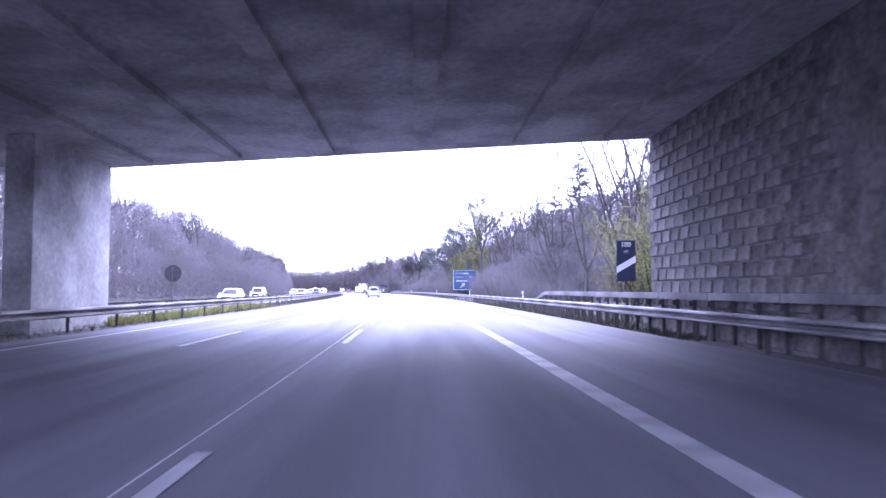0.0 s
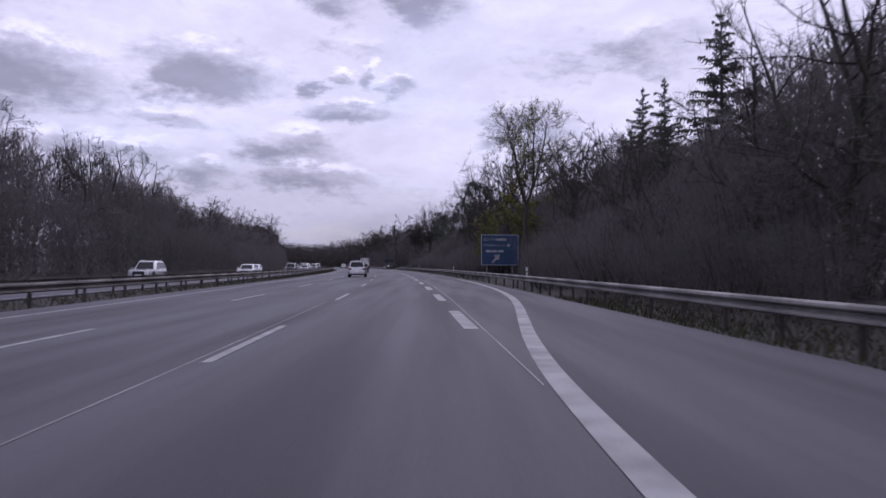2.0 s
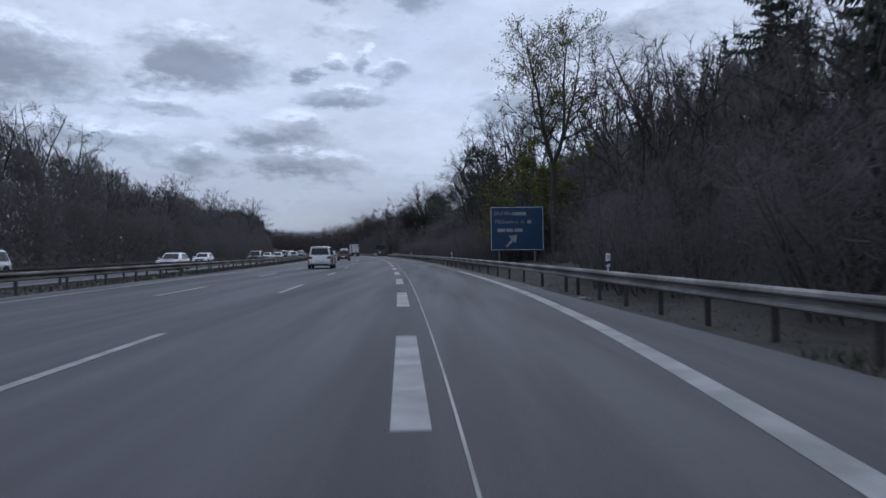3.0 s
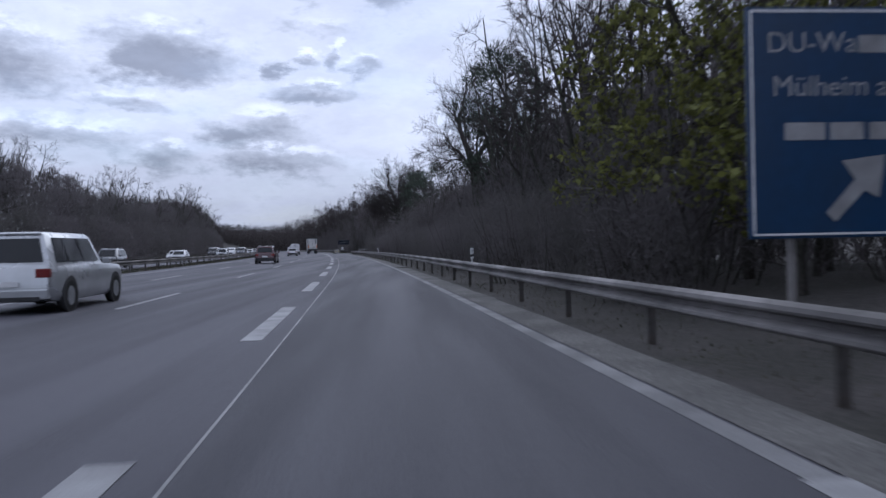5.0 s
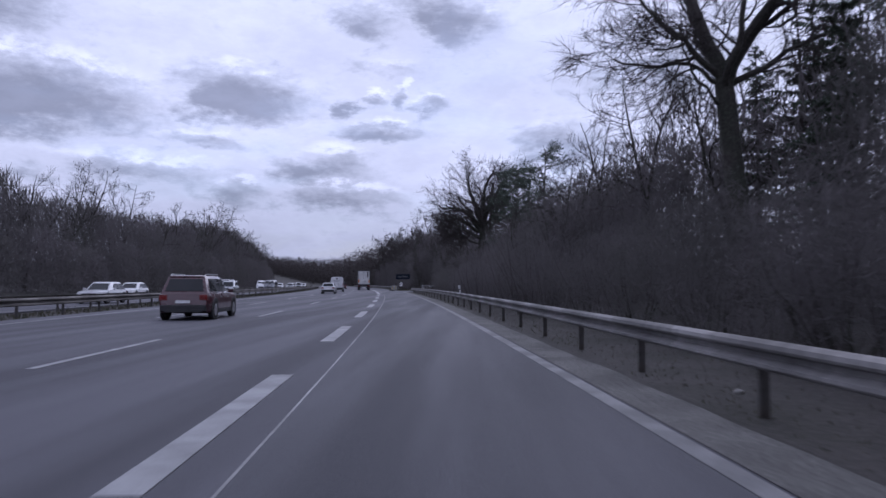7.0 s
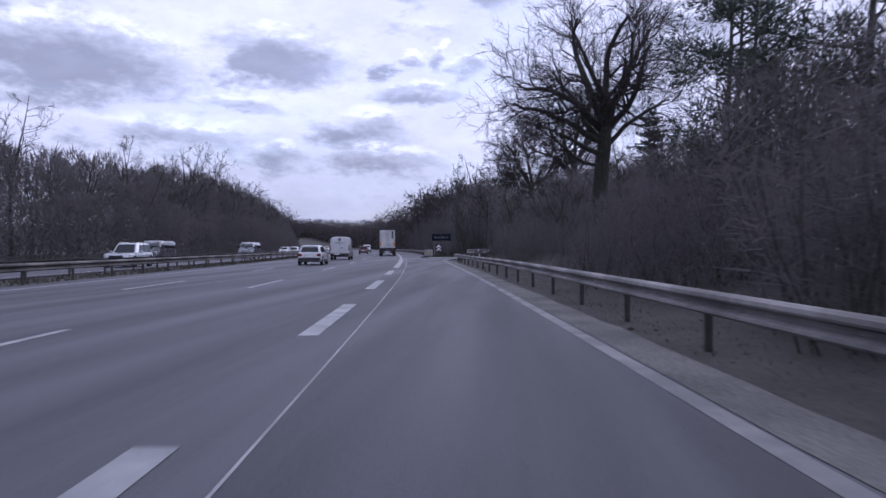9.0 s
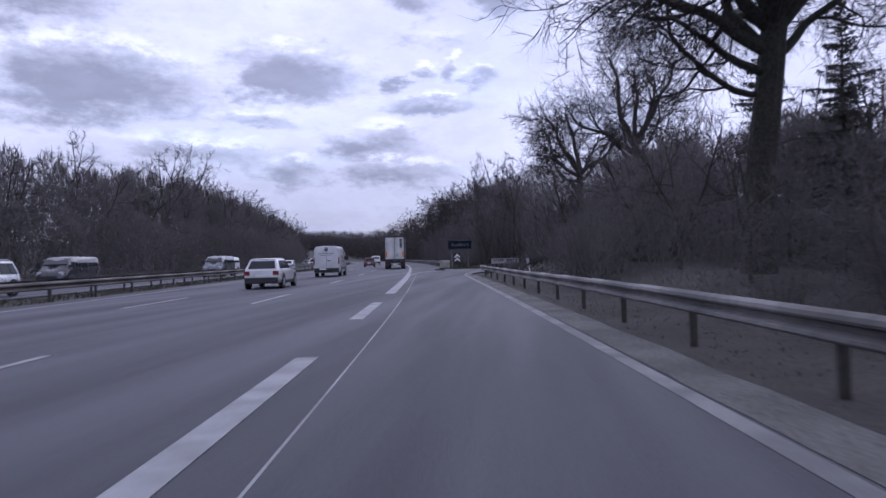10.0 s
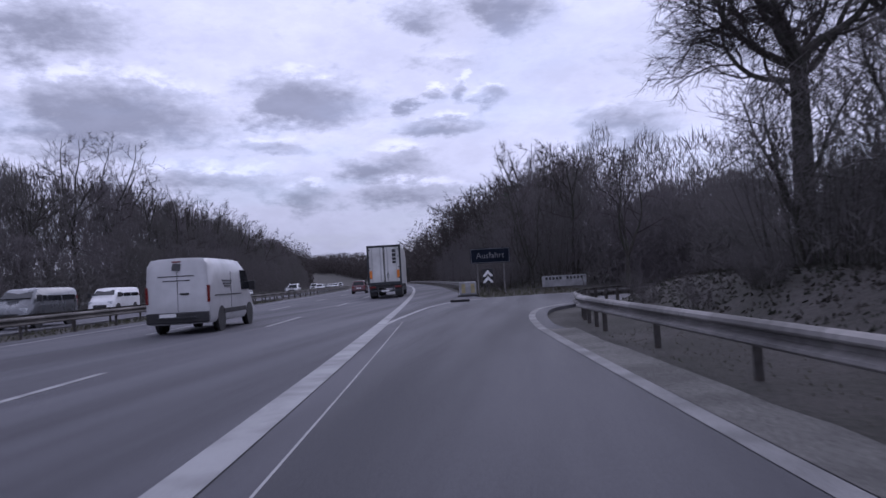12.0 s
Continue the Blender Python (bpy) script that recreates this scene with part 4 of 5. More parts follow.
# the great oaks that stand before the wood, and the budding tree by the direction sign
def crooked(seed, r, fork_z, limbs):
    """An old oak: a short trunk and heavy limbs (bearing, lean, length, thickness) that branch and twist again and again."""
    rnd = random.Random(seed)
    trunk, crown = [], []
    base = wander(rnd, Vector((0, 0, -0.4)), Vector((0, 0, 1)), fork_z + 0.4, 6, 0.05, 0.1)
    trunk.append(tube(base, [r * (1.35 if i == 0 else 1.1 - 0.05 * i) for i in range(7)], 10))
    mid = base[-1] + Vector((0, 0, 2.5))

    def grow(p, d, ln, r0, level):
        segs = (9, 6, 4, 2)[level]
        pts = wander(rnd, p, d, ln, segs, (0.36, 0.48, 0.5, 0.4)[level], (0.07, 0.05, 0.03, 0.0)[level])
        rad = [r0 * (1 - (0.68 if level == 0 else 0.8) * i / segs) + 0.005 for i in range(segs + 1)]
        (trunk if level == 0 else crown).append(tube(pts, rad, (8, 5, 3, 3)[level], False))
        if level == 3:
            for _ in range(6):
                q, dd = along(pts, rnd.uniform(0.15, 1))
                crown.append(sliver(rnd, q, side_of(rnd, dd, rnd.uniform(0.3, 1.0)), rnd.uniform(0.35, 0.9), 0.0065))
            return
        n = (8, 6, 5)[level]
        for k in range(n):
            f = (0.26, 0.15, 0.15)[level] + (0.76 if level == 0 else 0.85) * (k + rnd.uniform(0, 0.7)) / n
            q, dd = along(pts, min(f, 1.0))
            away = (q - mid).normalized()
            cd = side_of(rnd, dd, rnd.uniform(0.6, 1.15)) + away * 0.45
            grow(q, cd, ln * rnd.uniform(*((0.36, 0.56), (0.4, 0.6), (0.4, 0.65))[level]), max(0.007, r0 * (1 - 0.75 * f) * (0.5, 0.42, 0.42)[level]), level + 1)

    for bearing, lean, ln, k, z in limbs:
        a = radians(bearing)
        d = Vector((math.sin(a) * lean, math.cos(a) * lean, 1.0)).normalized()
        grow(along(base, min(1.0, (z + 0.4) / (fork_z + 0.4)))[0], d, ln, r * k, 0)
    return join(trunk), join(crown), None


def oak(seed, s, u, r, fork_z, limbs, label):
    tree_thing("oak_tree", label, tree_proto("oak", crooked(seed, r, fork_z, limbs)), at(s, u, height(s, u)), "old oaks by the exit")


oak(3, 175.5, 13.9, 0.42, 8.2, [(-75, 0.16, 8.4, 0.68, 8.1), (95, 0.42, 8.0, 0.66, 8.0), (-95, 1.2, 5.0, 0.34, 10.0), (-80, 2.2, 4.6, 0.22, 8.1), (100, 1.6, 4.6, 0.3, 8.1), (10, 0.8, 5.5, 0.36, 8.1), (190, 0.9, 5.2, 0.34, 7.8), (-110, 3.0, 3.6, 0.16, 7.4)], "tall bare oak with a trunk forking in two")
oak(9, 233, 11.6, 0.45, 7.6, [(20, 0.15, 6.6, 0.55, 7.6), (-80, 0.45, 6.6, 0.55, 7.6), (85, 0.5, 6.2, 0.52, 7.5), (185, 0.6, 5.6, 0.42, 7.6), (-95, 1.1, 6.2, 0.5, 7.2), (88, 1.3, 5.6, 0.44, 7.1), (0, 1.4, 5.2, 0.36, 7.4), (195, 1.5, 5.2, 0.36, 7.2), (-72, 2.2, 5.4, 0.42, 6.6), (-104, 3.0, 4.8, 0.32, 5.9), (82, 2.4, 5.0, 0.34, 6.4), (-85, 6.0, 4.8, 0.24, 5.4), (-118, 2.4, 5.8, 0.44, 6.6), (-135, 1.4, 6.0, 0.42, 7.2)], "broad bare oak with a wide twisting crown")
oak(14, 268.6, 13.9, 0.34, 6.6, [(-80, 0.8, 5.6, 0.52, 6.6), (90, 0.8, 5.2, 0.5, 6.5), (0, 0.2, 5.6, 0.58, 6.6), (200, 0.8, 5.0, 0.42, 6.4), (-95, 1.6, 5.4, 0.42, 6.4), (80, 1.8, 4.8, 0.38, 6.2), (-60, 2.6, 4.8, 0.3, 6.0), (180, 1.6, 4.4, 0.28, 6.0), (10, 1.4, 4.4, 0.28, 6.2), (-88, 5.0, 3.8, 0.2, 5.4)], "bare oak with crooked limbs beside the exit")
oak(18, 269.5, 19.2, 0.42, 9.0, [(-80, 0.5, 8.2, 0.6, 9.0), (90, 0.6, 8.0, 0.6, 8.8), (10, 0.2, 8.0, 0.55, 9.0), (190, 0.9, 7.0, 0.45, 8.6), (-95, 1.3, 7.4, 0.45, 8.4), (85, 1.4, 7.0, 0.42, 8.0), (-70, 2.2, 6.6, 0.34, 7.8), (100, 3.0, 5.6, 0.28, 7.4), (-110, 2.0, 6.4, 0.34, 8.2), (200, 1.8, 6.0, 0.32, 7.6)], "tall bare oak with spreading limbs on the bank")
tree_thing("budding_tree", "slender tree with fresh pale leaves above the blue sign", tree_proto("poplar", broadleaf(33, 18.6, 0.2, 0.42, 4.0, 52, 7, 8, leaves=2, fork=4, sub=1, leaf_size=0.065, up=0.6, twig_w=0.009)), at(117.7, 11.6, height(117.7, 11.6), 40), "")


def clear(s, u):
    """Keep the ramp and the neighbourhood of the great trees free."""
    if 98 < s < 118.5 and u < 11.8:
        return False
    if 270.5 < s < 293 or 293 <= s < 304 and u < 15:
        return False
    for a, b, d in ((175.5, 13.5, 3.0), (233, 11.6, 3.5), (268.6, 13.9, 3.0), (269.5, 19.2, 1.5), (117.7, 11.6, 2.6)):
        if abs(s - a) < d and abs(u - b) < d + 1:
            return False
    return True


def clump(s, u, high, wide=1.0):
    """A pose for a clump that is so many metres high."""
    return at(s, u, height(s, u), rnd.uniform(0, 360)) @ Matrix.Diagonal((wide, wide, high / 8.5, 1))


def place(s, u, scale, tall=1.0):
    return at(s, u, height(s, u), rnd.uniform(0, 360)) @ Matrix.Diagonal((scale, scale, scale * tall, 1))


def mass(name, label, category, items, material):
    """Many plants too far back to be told apart, joined into one mesh: items are (verts, faces) and a pose."""
    vs, fs, o = [], [], 0
    cache = {}
    for vf, m in items:
        if id(vf) not in cache:
            tri = vf[1] if isinstance(vf[1], np.ndarray) else [(g[0], g[k], g[k + 1]) for g in vf[1] for k in range(1, len(g) - 1)]
            cache[id(vf)] = (np.array(vf[0]), np.array(tri))
        v, f = cache[id(vf)]
        a = np.array(m)
        vs.append(v @ a[:3, :3].T + a[:3, 3])
        fs.append(f + o)
        o += len(v)
    me = bpy.data.meshes.new(name)
    me.from_pydata(np.concatenate(vs), [], np.concatenate(fs))
    me.materials.append(material)
    return tagged(new(name, me), label, category, kind="stuff")


# right wood: the first rows tree by tree, what lies behind as a mass
back, back_scrub = [], []
SPRUCES = [(76, 14.5, 10.5), (86, 14.0, 10), (95.7, 16.1, 14.0), (101, 19.8, 16.2), (95, 21.7, 19.5), (104, 18, 12.5), (110, 19.5, 13), (152, 13, 12), 
           (174.5, 17.2, 15.5), (181, 20, 14), (188, 21, 14), (235.5, 15.8, 9.4), (252, 21, 13), (340, 13, 13), (352, 17, 14)]   # s, u, height
for k, (ss, u, tall) in enumerate(SPRUCES):
    f = tall / (17, 15, 18.5)[k % 3]
    w = f * (0.62 if 170 < ss < 180 else 1.0)
    tree_thing("spruce_tree", "dark green spruce among bare trees", FIR[k % 3], at(ss, u, height(ss, u), 70 * k) @ Matrix.Diagonal((w, w, f, 1)))
for ss, u, kk in ((216, 12.6, 0.85), (219.5, 13.2, 0.95), (222.5, 14.8, 1.0), (213, 14.5, 1.0), (160, 12.6, 1.1), (156, 11.8, 1.15)):
    plant(PINE, "pine_tree", "dark evergreen pine with rounded clumps of needles", ss, u, kk)


def stand(s, u, most=99.0):
    """How high the wood stands on the near side; it rises away from the road; most: a limit at its edge."""
    edge = np.interp(s, (28, 56, 62, 70, 80, 92, 100, 125, 140, 151, 162, 166, 185, 205, 219, 223, 240, 256, 285, 300, 335, 400), (17, 16.5, 13, 11, 10.2, 11.5, 12.3, 12.3, 14, 17, 17, 11, 10.2, 8.8, 8.8, 6.2, 6.6, 7.8, 8.8, 10.2, 15.2, 19))
    return min(most, float(edge)) * min(1.45, 0.6 + 0.4 * max(0.4, (u - 2) / 10))


def stand_left(s):
    """How high the wood stands beyond the opposite carriageway."""
    return float(np.interp(s, (60, 95, 120, 160, 180, 200, 240, 275, 312, 350, 400, 430, 600), (16, 15.8, 14.8, 15.8, 13.4, 14.4, 13.2, 13.5, 15.2, 18.2, 18.0, 17, 17)))


s = 29.0
while s < 430:
    for row, (u0, u1) in enumerate(((9.6, 11.4), (13.0, 16.5), (18.0, 24.0))):
        ss, u = s + rnd.uniform(-2.4, 2.4), rnd.uniform(u0, u1)
        if not clear(ss, u):
            continue
        x = rnd.random()
        if 158 < ss < 180 and u < 14.5:
            continue
        if row > 1 and x < 0.4:
            continue
        if row > 1 or ss > 345:
            back.append((rnd.choice(FAR_VF), place(ss, u, rnd.uniform(0.85, 1.08) * stand(ss, u) / 14.5)))
        elif ss < 57:
            plant(SLENDER, "tree", "many-stemmed bare tree with fine twigs", ss, u + 1.2, rnd.uniform(0.92, 1.1))
        elif row == 0:
            plant(ROUND, "tree", "small bare tree at the edge of the wood", ss, u, rnd.uniform(0.72, 0.95) * stand(ss, u) / 14.0)
        else:
            plant(TALL if x < 0.5 else ROUND, "tree", "tall bare deciduous tree in early spring", ss, u, rnd.uniform(0.88, 1.06) * stand(ss, u) / 15.2)
    s += 5.2
s = 29.0
while s < 440:
    for row, (u0, u1, a, b) in enumerate(((7.8, 9.2, 0.55, 0.95), (10.2, 12.6, 0.55, 0.8), (14.0, 17.0, 0.68, 0.88), (19.0, 24.0, 0.7, 0.9))):
        for rep in range(2):
            ss, u = s + rnd.uniform(-2, 2), rnd.uniform(u0, u1)
            tall = (0.75 if ss < 58 else 0.9 if 78 < ss < 165 else 1.0) * stand(ss, u, 15.0 if ss > 300 else 10.8) * (0.6 if 155 < ss < 181 and u < 14.5 or 222 < ss < 238 and u < 12.6 else 1.0)
            if not clear(ss, u) or ss < 50 and u < 11 or 245 < ss < 271 and u < 9.6 or row == 3 and rep:
                continue
            if row == 0 and ss < 345 and rep == 0:
                plant(SHRUB, "shrub", "dense brown scrub and saplings without leaves", ss, u, rnd.uniform(0.55, 0.95) * min(1.0, tall / 8), "scrub along the wood's edge")
            elif row == 0 and rep == 1 and ss > 60:
                back_scrub.append((rnd.choice(THICKET), clump(ss, u + 1.2, tall * rnd.uniform(0.4, 0.62), 0.8)))
            elif row == 1 and ss < 345 and rep == 0:
                plant(UNDER, "shrub", "tall leafless undergrowth at the wood's edge", ss, u, tall * rnd.uniform(a, b) / 8.9, "scrub along the wood's edge")
            elif row > 0:
                back_scrub.append((rnd.choice(THICKET if row < 2 else THICKET_FAR), clump(ss, u, tall * rnd.uniform(a, b), 1.0 if row < 2 else 1.15)))
    s += 4.2
# deep, dark growth that closes the wood off
for j in range(75):
    ss, u = 24 + 3.2 * j + rnd.uniform(-2, 2), rnd.uniform(27, 36)
    back_scrub.append((rnd.choice(THICKET_FAR), clump(ss, u, rnd.uniform(0.5, 0.66) * stand(ss, u, 12.0), 1.3)))
s = 62.0
while s < 268:
    ss, u = s + rnd.uniform(-1, 1), rnd.uniform(14.5, 18.5)
    if clear(ss, u):
        back_scrub.append((rnd.choice(THICKET_LEFT), clump(ss, u, rnd.uniform(0.62, 0.82) * stand(ss, u, 10.8))))
    s += 2.6
# growth behind the exit ramp and on its bank
for j in range(120):
    ss, u = rnd.uniform(294, 320), rnd.uniform(16, 52)
    back_scrub.append((rnd.choice(THICKET_LEFT), clump(ss, u, rnd.uniform(0.5, 0.85) * (7 + 0.28 * (ss - 294)))))
    if j % 5 == 0:
        back.append((rnd.choice(FAR_VF), place(ss, u + 2, rnd.uniform(0.6, 0.85))))
for j in range(20):
    ss, u = rnd.uniform(265, 270), rnd.uniform(11.5, 26)
    back_scrub.append((rnd.choice(THICKET), clump(ss, u, rnd.uniform(2.6, 4.6), 0.8)))
for j in range(24):
    ss, u = rnd.uniform(244, 269), rnd.uniform(14, 30)
    back_scrub.append((rnd.choice(THICKET), clump(ss, u, rnd.uniform(5.0, 7.5))))
for ss, u, kk in ((32.5, 9.4, 1.5), (36, 11, 1.4), (30.5, 11.2, 1.9), (34, 9.8, 1.6), (50, 12.5, 0.9)):
    plant(GREENER, "shrub", "fresh yellow-green spring shrub", ss, u, kk, "green shrubs")
for ss, u, kk in ((120, 9.2, 0.7), (123, 11.5, 0.85), (122, 8.2, 0.55), (126, 9.8, 0.8), (129, 9.6, 0.8), (119.5, 14.0, 0.85), (125, 13.2, 0.95), (255, 13.0, 0.4)):
    plant(BUDDING, "tree", "young tree with yellow-green spring leaves", ss, u, kk)

s = 58.0
while s < 246:
    ss, u = s + rnd.uniform(-0.8, 0.8), rnd.uniform(7.2, 8.7)
    if not 98 < ss < 121:
        back_scrub.append((rnd.choice(THICKET_FAR), place(ss, u, rnd.uniform(0.25, 0.4))))
    s += 1.5
for j in range(26):
    ss, u = rnd.uniform(243, 269), rnd.uniform(7.8, 12.5)
    plant(SHRUB, "shrub", "low bare bramble on the litter-strewn bank", ss, u, rnd.uniform(0.14, 0.28), "brambles on the bank")

for j in range(14):
    ss, u = rnd.uniform(99, 118), rnd.uniform(8.8, 11.8)
    plant(SHRUB, "shrub", "low bare bramble behind the direction sign", ss, u, rnd.uniform(0.16, 0.27), "brambles on the bank")

# left wood beyond the opposite carriageway
left_trees, left_scrub = [], []
s = 18.0
while s < 560:
    ss = s + rnd.uniform(-2.6, 2.6)
    if ss < 440:
        plant(ROUND if rnd.random() < 0.7 else TALL, "tree", "bare deciduous tree beyond the opposite carriageway", ss, rnd.uniform(-41.0, -37.5), rnd.uniform(0.86, 1.1) * stand_left(ss) / 13.2, "trees of the far roadside")
    else:
        left_trees.append((rnd.choice(FAR_VF), place(ss, rnd.uniform(-41.0, -37.5), rnd.uniform(0.9, 1.1) * stand_left(ss) / 13.2)))
    if int(s / 6.6) % 2:
        left_trees.append((rnd.choice(FAR_VF), place(s + rnd.uniform(-3, 3), rnd.uniform(-49, -44), rnd.uniform(0.95, 1.15) * stand_left(s) / 14.0)))
    s += 6.6
s = 18.0
while s < 570:
    swell = stand_left(s) * (1 + 0.16 * noise.noise(Vector((s * 0.055, 3.1, 0))))
    for u0, u1, a, b in ((-35.2, -33.4, 0.35, 0.55), (-38.5, -36.0, 0.62, 0.88), (-44.0, -40.0, 0.85, 1.02)):
        left_scrub.append((rnd.choice(THICKET_LEFT), clump(s + rnd.uniform(-1.5, 1.5), rnd.uniform(u0, u1), rnd.uniform(a, b) * swell, 1.05)))
    s += 3.3
for name, label, items in (("wood_interior", "bare trees deep in the roadside wood", back), ("far_roadside_wood", "bare trees of the wood beyond the opposite carriageway", left_trees)):
    mass(name, label, "woods", [(vf[i], m) for vf, m in items for i in (0, 1)], TWIG)
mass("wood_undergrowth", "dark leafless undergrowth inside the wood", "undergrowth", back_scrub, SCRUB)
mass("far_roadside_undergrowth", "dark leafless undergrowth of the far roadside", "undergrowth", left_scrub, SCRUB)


def far_woods():
    """The distant wooded rises, as one mass of crowns."""
    rg = np.random.default_rng(4)
    vs, fs = [], []
    o = 0
    spots = []
    for s in np.arange(440, 1150, 5.0):
        for u in (9, 13, 18, 24, 31, 40):
            spots.append((s + rg.uniform(-3, 3), u + rg.uniform(-2, 2), rg.uniform(13, 19)))
    for s in np.arange(560, 1150, 6.0):
        for u in (-34, -39, -45, -52, -60):
            spots.append((s + rg.uniform(-3, 3), u + rg.uniform(-2, 2), rg.uniform(15, 22)))
    for s in np.arange(906, 1320, 9.0):
        for u in np.arange(-31, 9, 6.5):
            spots.append((s + rg.uniform(-3, 3), u + rg.uniform(-3, 3), rg.uniform(12, 17)))
    for s, u, h in spots:
        p = W(s, u, height(s, u))
        n = 120
        ph = rg.uniform(0, 6.28, n)
        zz = rg.uniform(0.02, 1, n)
        rr = 3.6 * np.sqrt(rg.uniform(0.05, 1, n)) * (0.55 + 0.45 * np.sin(np.pi * np.clip(zz, 0.1, 1)))
        c = np.stack([p.x + rr * np.cos(ph), p.y + rr * np.sin(ph), p.z + zz * h], 1)
        a = rg.normal(0, 1, (n, 3)) * (0.75 - 0.35 * zz)[:, None]
        b = rg.normal(0, 1, (n, 3)) * (0.42 - 0.24 * zz)[:, None]
        tri = np.stack([c - a * 0.6, c + b, c + a], 1).reshape(-1, 3)
        vs.append(tri)
        fs.append(np.arange(o, o + 3 * n).reshape(-1, 3))
        o += 3 * n
    v = np.concatenate(vs)
    v[:, 2] = np.maximum(v[:, 2], -0.1)
    me = bpy.data.meshes.new("far_woods")
    me.from_pydata(v.tolist(), [], np.concatenate(fs).tolist())
    me.materials.append(TWIG)
    return tagged(new("far_woods", me), "distant leafless woods on low rises beside the motorway", "woods", kind="stuff")


far_woods()


def tufts(name, label, spots, material, blade, wide, category="grass"):
    """Short blades, scattered: spots are (s0, s1, u0, u1, count)."""
    rg = np.random.default_rng(len(name))
    vs = []
    for s0, s1, u0, u1, count in spots:
        ss, uu = rg.uniform(s0, s1, count), rg.uniform(u0, u1, count)
        for s, u in zip(ss, uu):
            p = W(s, u, height(s, u) - 0.01)
            a = rg.uniform(0, 6.28)
            w = Vector((math.cos(a), math.sin(a), 0)) * wide * rg.uniform(0.5, 1.3)
            t = Vector((rg.normal(0, 0.4), rg.normal(0, 0.4), 1)) * blade * rg.uniform(0.4, 1.2)
            vs += [tuple(p - w), tuple(p + w), tuple(p + t)]
    me = bpy.data.meshes.new(name)
    me.from_pydata(vs, [], [(i, i + 1, i + 2) for i in range(0, len(vs), 3)])
    me.materials.append(material)
    return tagged(new(name, me), label, category, kind="stuff")


tufts("verge_grass", "dry and green grass blades on the verges", [(20, 75, 4.9, 9, 12000), (0, 260, -13.0, -12.75, 3000), (0, 320, -15.6, -13.4, 16000), (288, 330, 4.6, 12, 5000), (40, 180, -33, -30.3, 4000), (180, 340, -32.6, -30.2, 11000)], GRASS, 0.22, 0.02)
tufts("short_verge_grass", "short dry grass and weeds behind the guard rail", [(75, 262, 5.3, 7.5, 9000)], GRASS, 0.07, 0.012)
tufts("yellow_verge_plants", "yellow-green flowering plants in the central verge", [(28, 62, -15.5, -13.5, 5200)], BUD, 0.42, 0.022, "plants")
tufts("loose_stones", "loose pale stones along the edge of the gravel", [(90, 262, 4.72, 5.25, 9000)], GRAVEL, 0.018, 0.02, "gravel")
tufts("fallen_leaves", "brown fallen leaves on the verge and bank", [(60, 268, 5.0, 7.5, 9000), (240, 270, 6.2, 13, 14000)], LITTER, 0.014, 0.03, "leaves")
tufts("brush_debris", "broken twigs and clods strewn over the exit bank", [(243, 271, 7.2, 12.0, 3600)], BARK, 0.09, 0.07, "debris")


# ---- vehicles ----
def paint(name, colour, rough=0.3, metal=0.0):
    return mat(name, colour, rough, metal, grain=4, amount=0.05, patch=1.2, stain=0.12, coat=0.7)


def loft(rings):
    """Closed mesh through half outlines (x, z) at stations y, mirrored."""
    vs, fs = [], []
    n = None
    for y, half in rings:
        ring = [(x, y, z) for x, z in half] + [(-x, y, z) for x, z in reversed(half)]
        n = len(ring)
        vs += ring
    for i in range(len(rings) - 1):
        for k in range(n):
            k2 = (k + 1) % n
            fs.append((i * n + k, (i + 1) * n + k, (i + 1) * n + k2, i * n + k2))
    fs.append(tuple(range(n)))
    o = (len(rings) - 1) * n
    fs.append(tuple(o + k for k in range(n))[::-1])
    return vs, fs


def pane(q, a0, a1, b0, b1, off=0.012):
    """A thin slab over part of the four-cornered face q (two below, two above)."""
    q = [Vector(p) for p in q]
    nrm = (q[1] - q[0]).cross(q[3] - q[0]).normalized() * off

    def pt(a, b):
        return q[0].lerp(q[1], a).lerp(q[3].lerp(q[2], a), b)
    f = [pt(a0, b0), pt(a1, b0), pt(a1, b1), pt(a0, b1)]
    vs = [tuple(p - nrm * 0.4) for p in f] + [tuple(p + nrm) for p in f]
    return vs, [(3, 2, 1, 0), (4, 5, 6, 7), (0, 1, 5, 4), (1, 2, 6, 5), (2, 3, 7, 6), (3, 0, 4, 7)]


def wheel(parent, x, y, r, width):
    w = part("wheel", tube([Vector((x - width / 2, y, r)), Vector((x + width / 2, y, r))], [r * 0.93, r * 0.93], 24), RUBBER, parent)
    pr = [(-width / 2, r * 0.66), (-width / 2, r * 0.92), (-width * 0.36, r), (width * 0.36, r), (width / 2, r * 0.92), (width / 2, r * 0.66)]
    vs, fs = [], []
    n = 24
    for k in range(n):
        a = 2 * math.pi * k / n
        vs += [(x + px, y + pq * math.sin(a), r + pq * math.cos(a)) for px, pq in pr]
    for k in range(n):
        for j in range(5):
            k2 = (k + 1) % n
            fs.append((k * 6 + j, k * 6 + j + 1, k2 * 6 + j + 1, k2 * 6 + j))
    part("tyre", (vs, fs), RUBBER, w)
    sg = 1 if x > 0 else -1
    xo = x + sg * (width / 2 - 0.01)
    part("rim", tube([Vector((xo, y, r)), Vector((xo + sg * 0.012, y, r))], [r * 0.66, r * 0.6], 20), ALLOY, w)
    return w


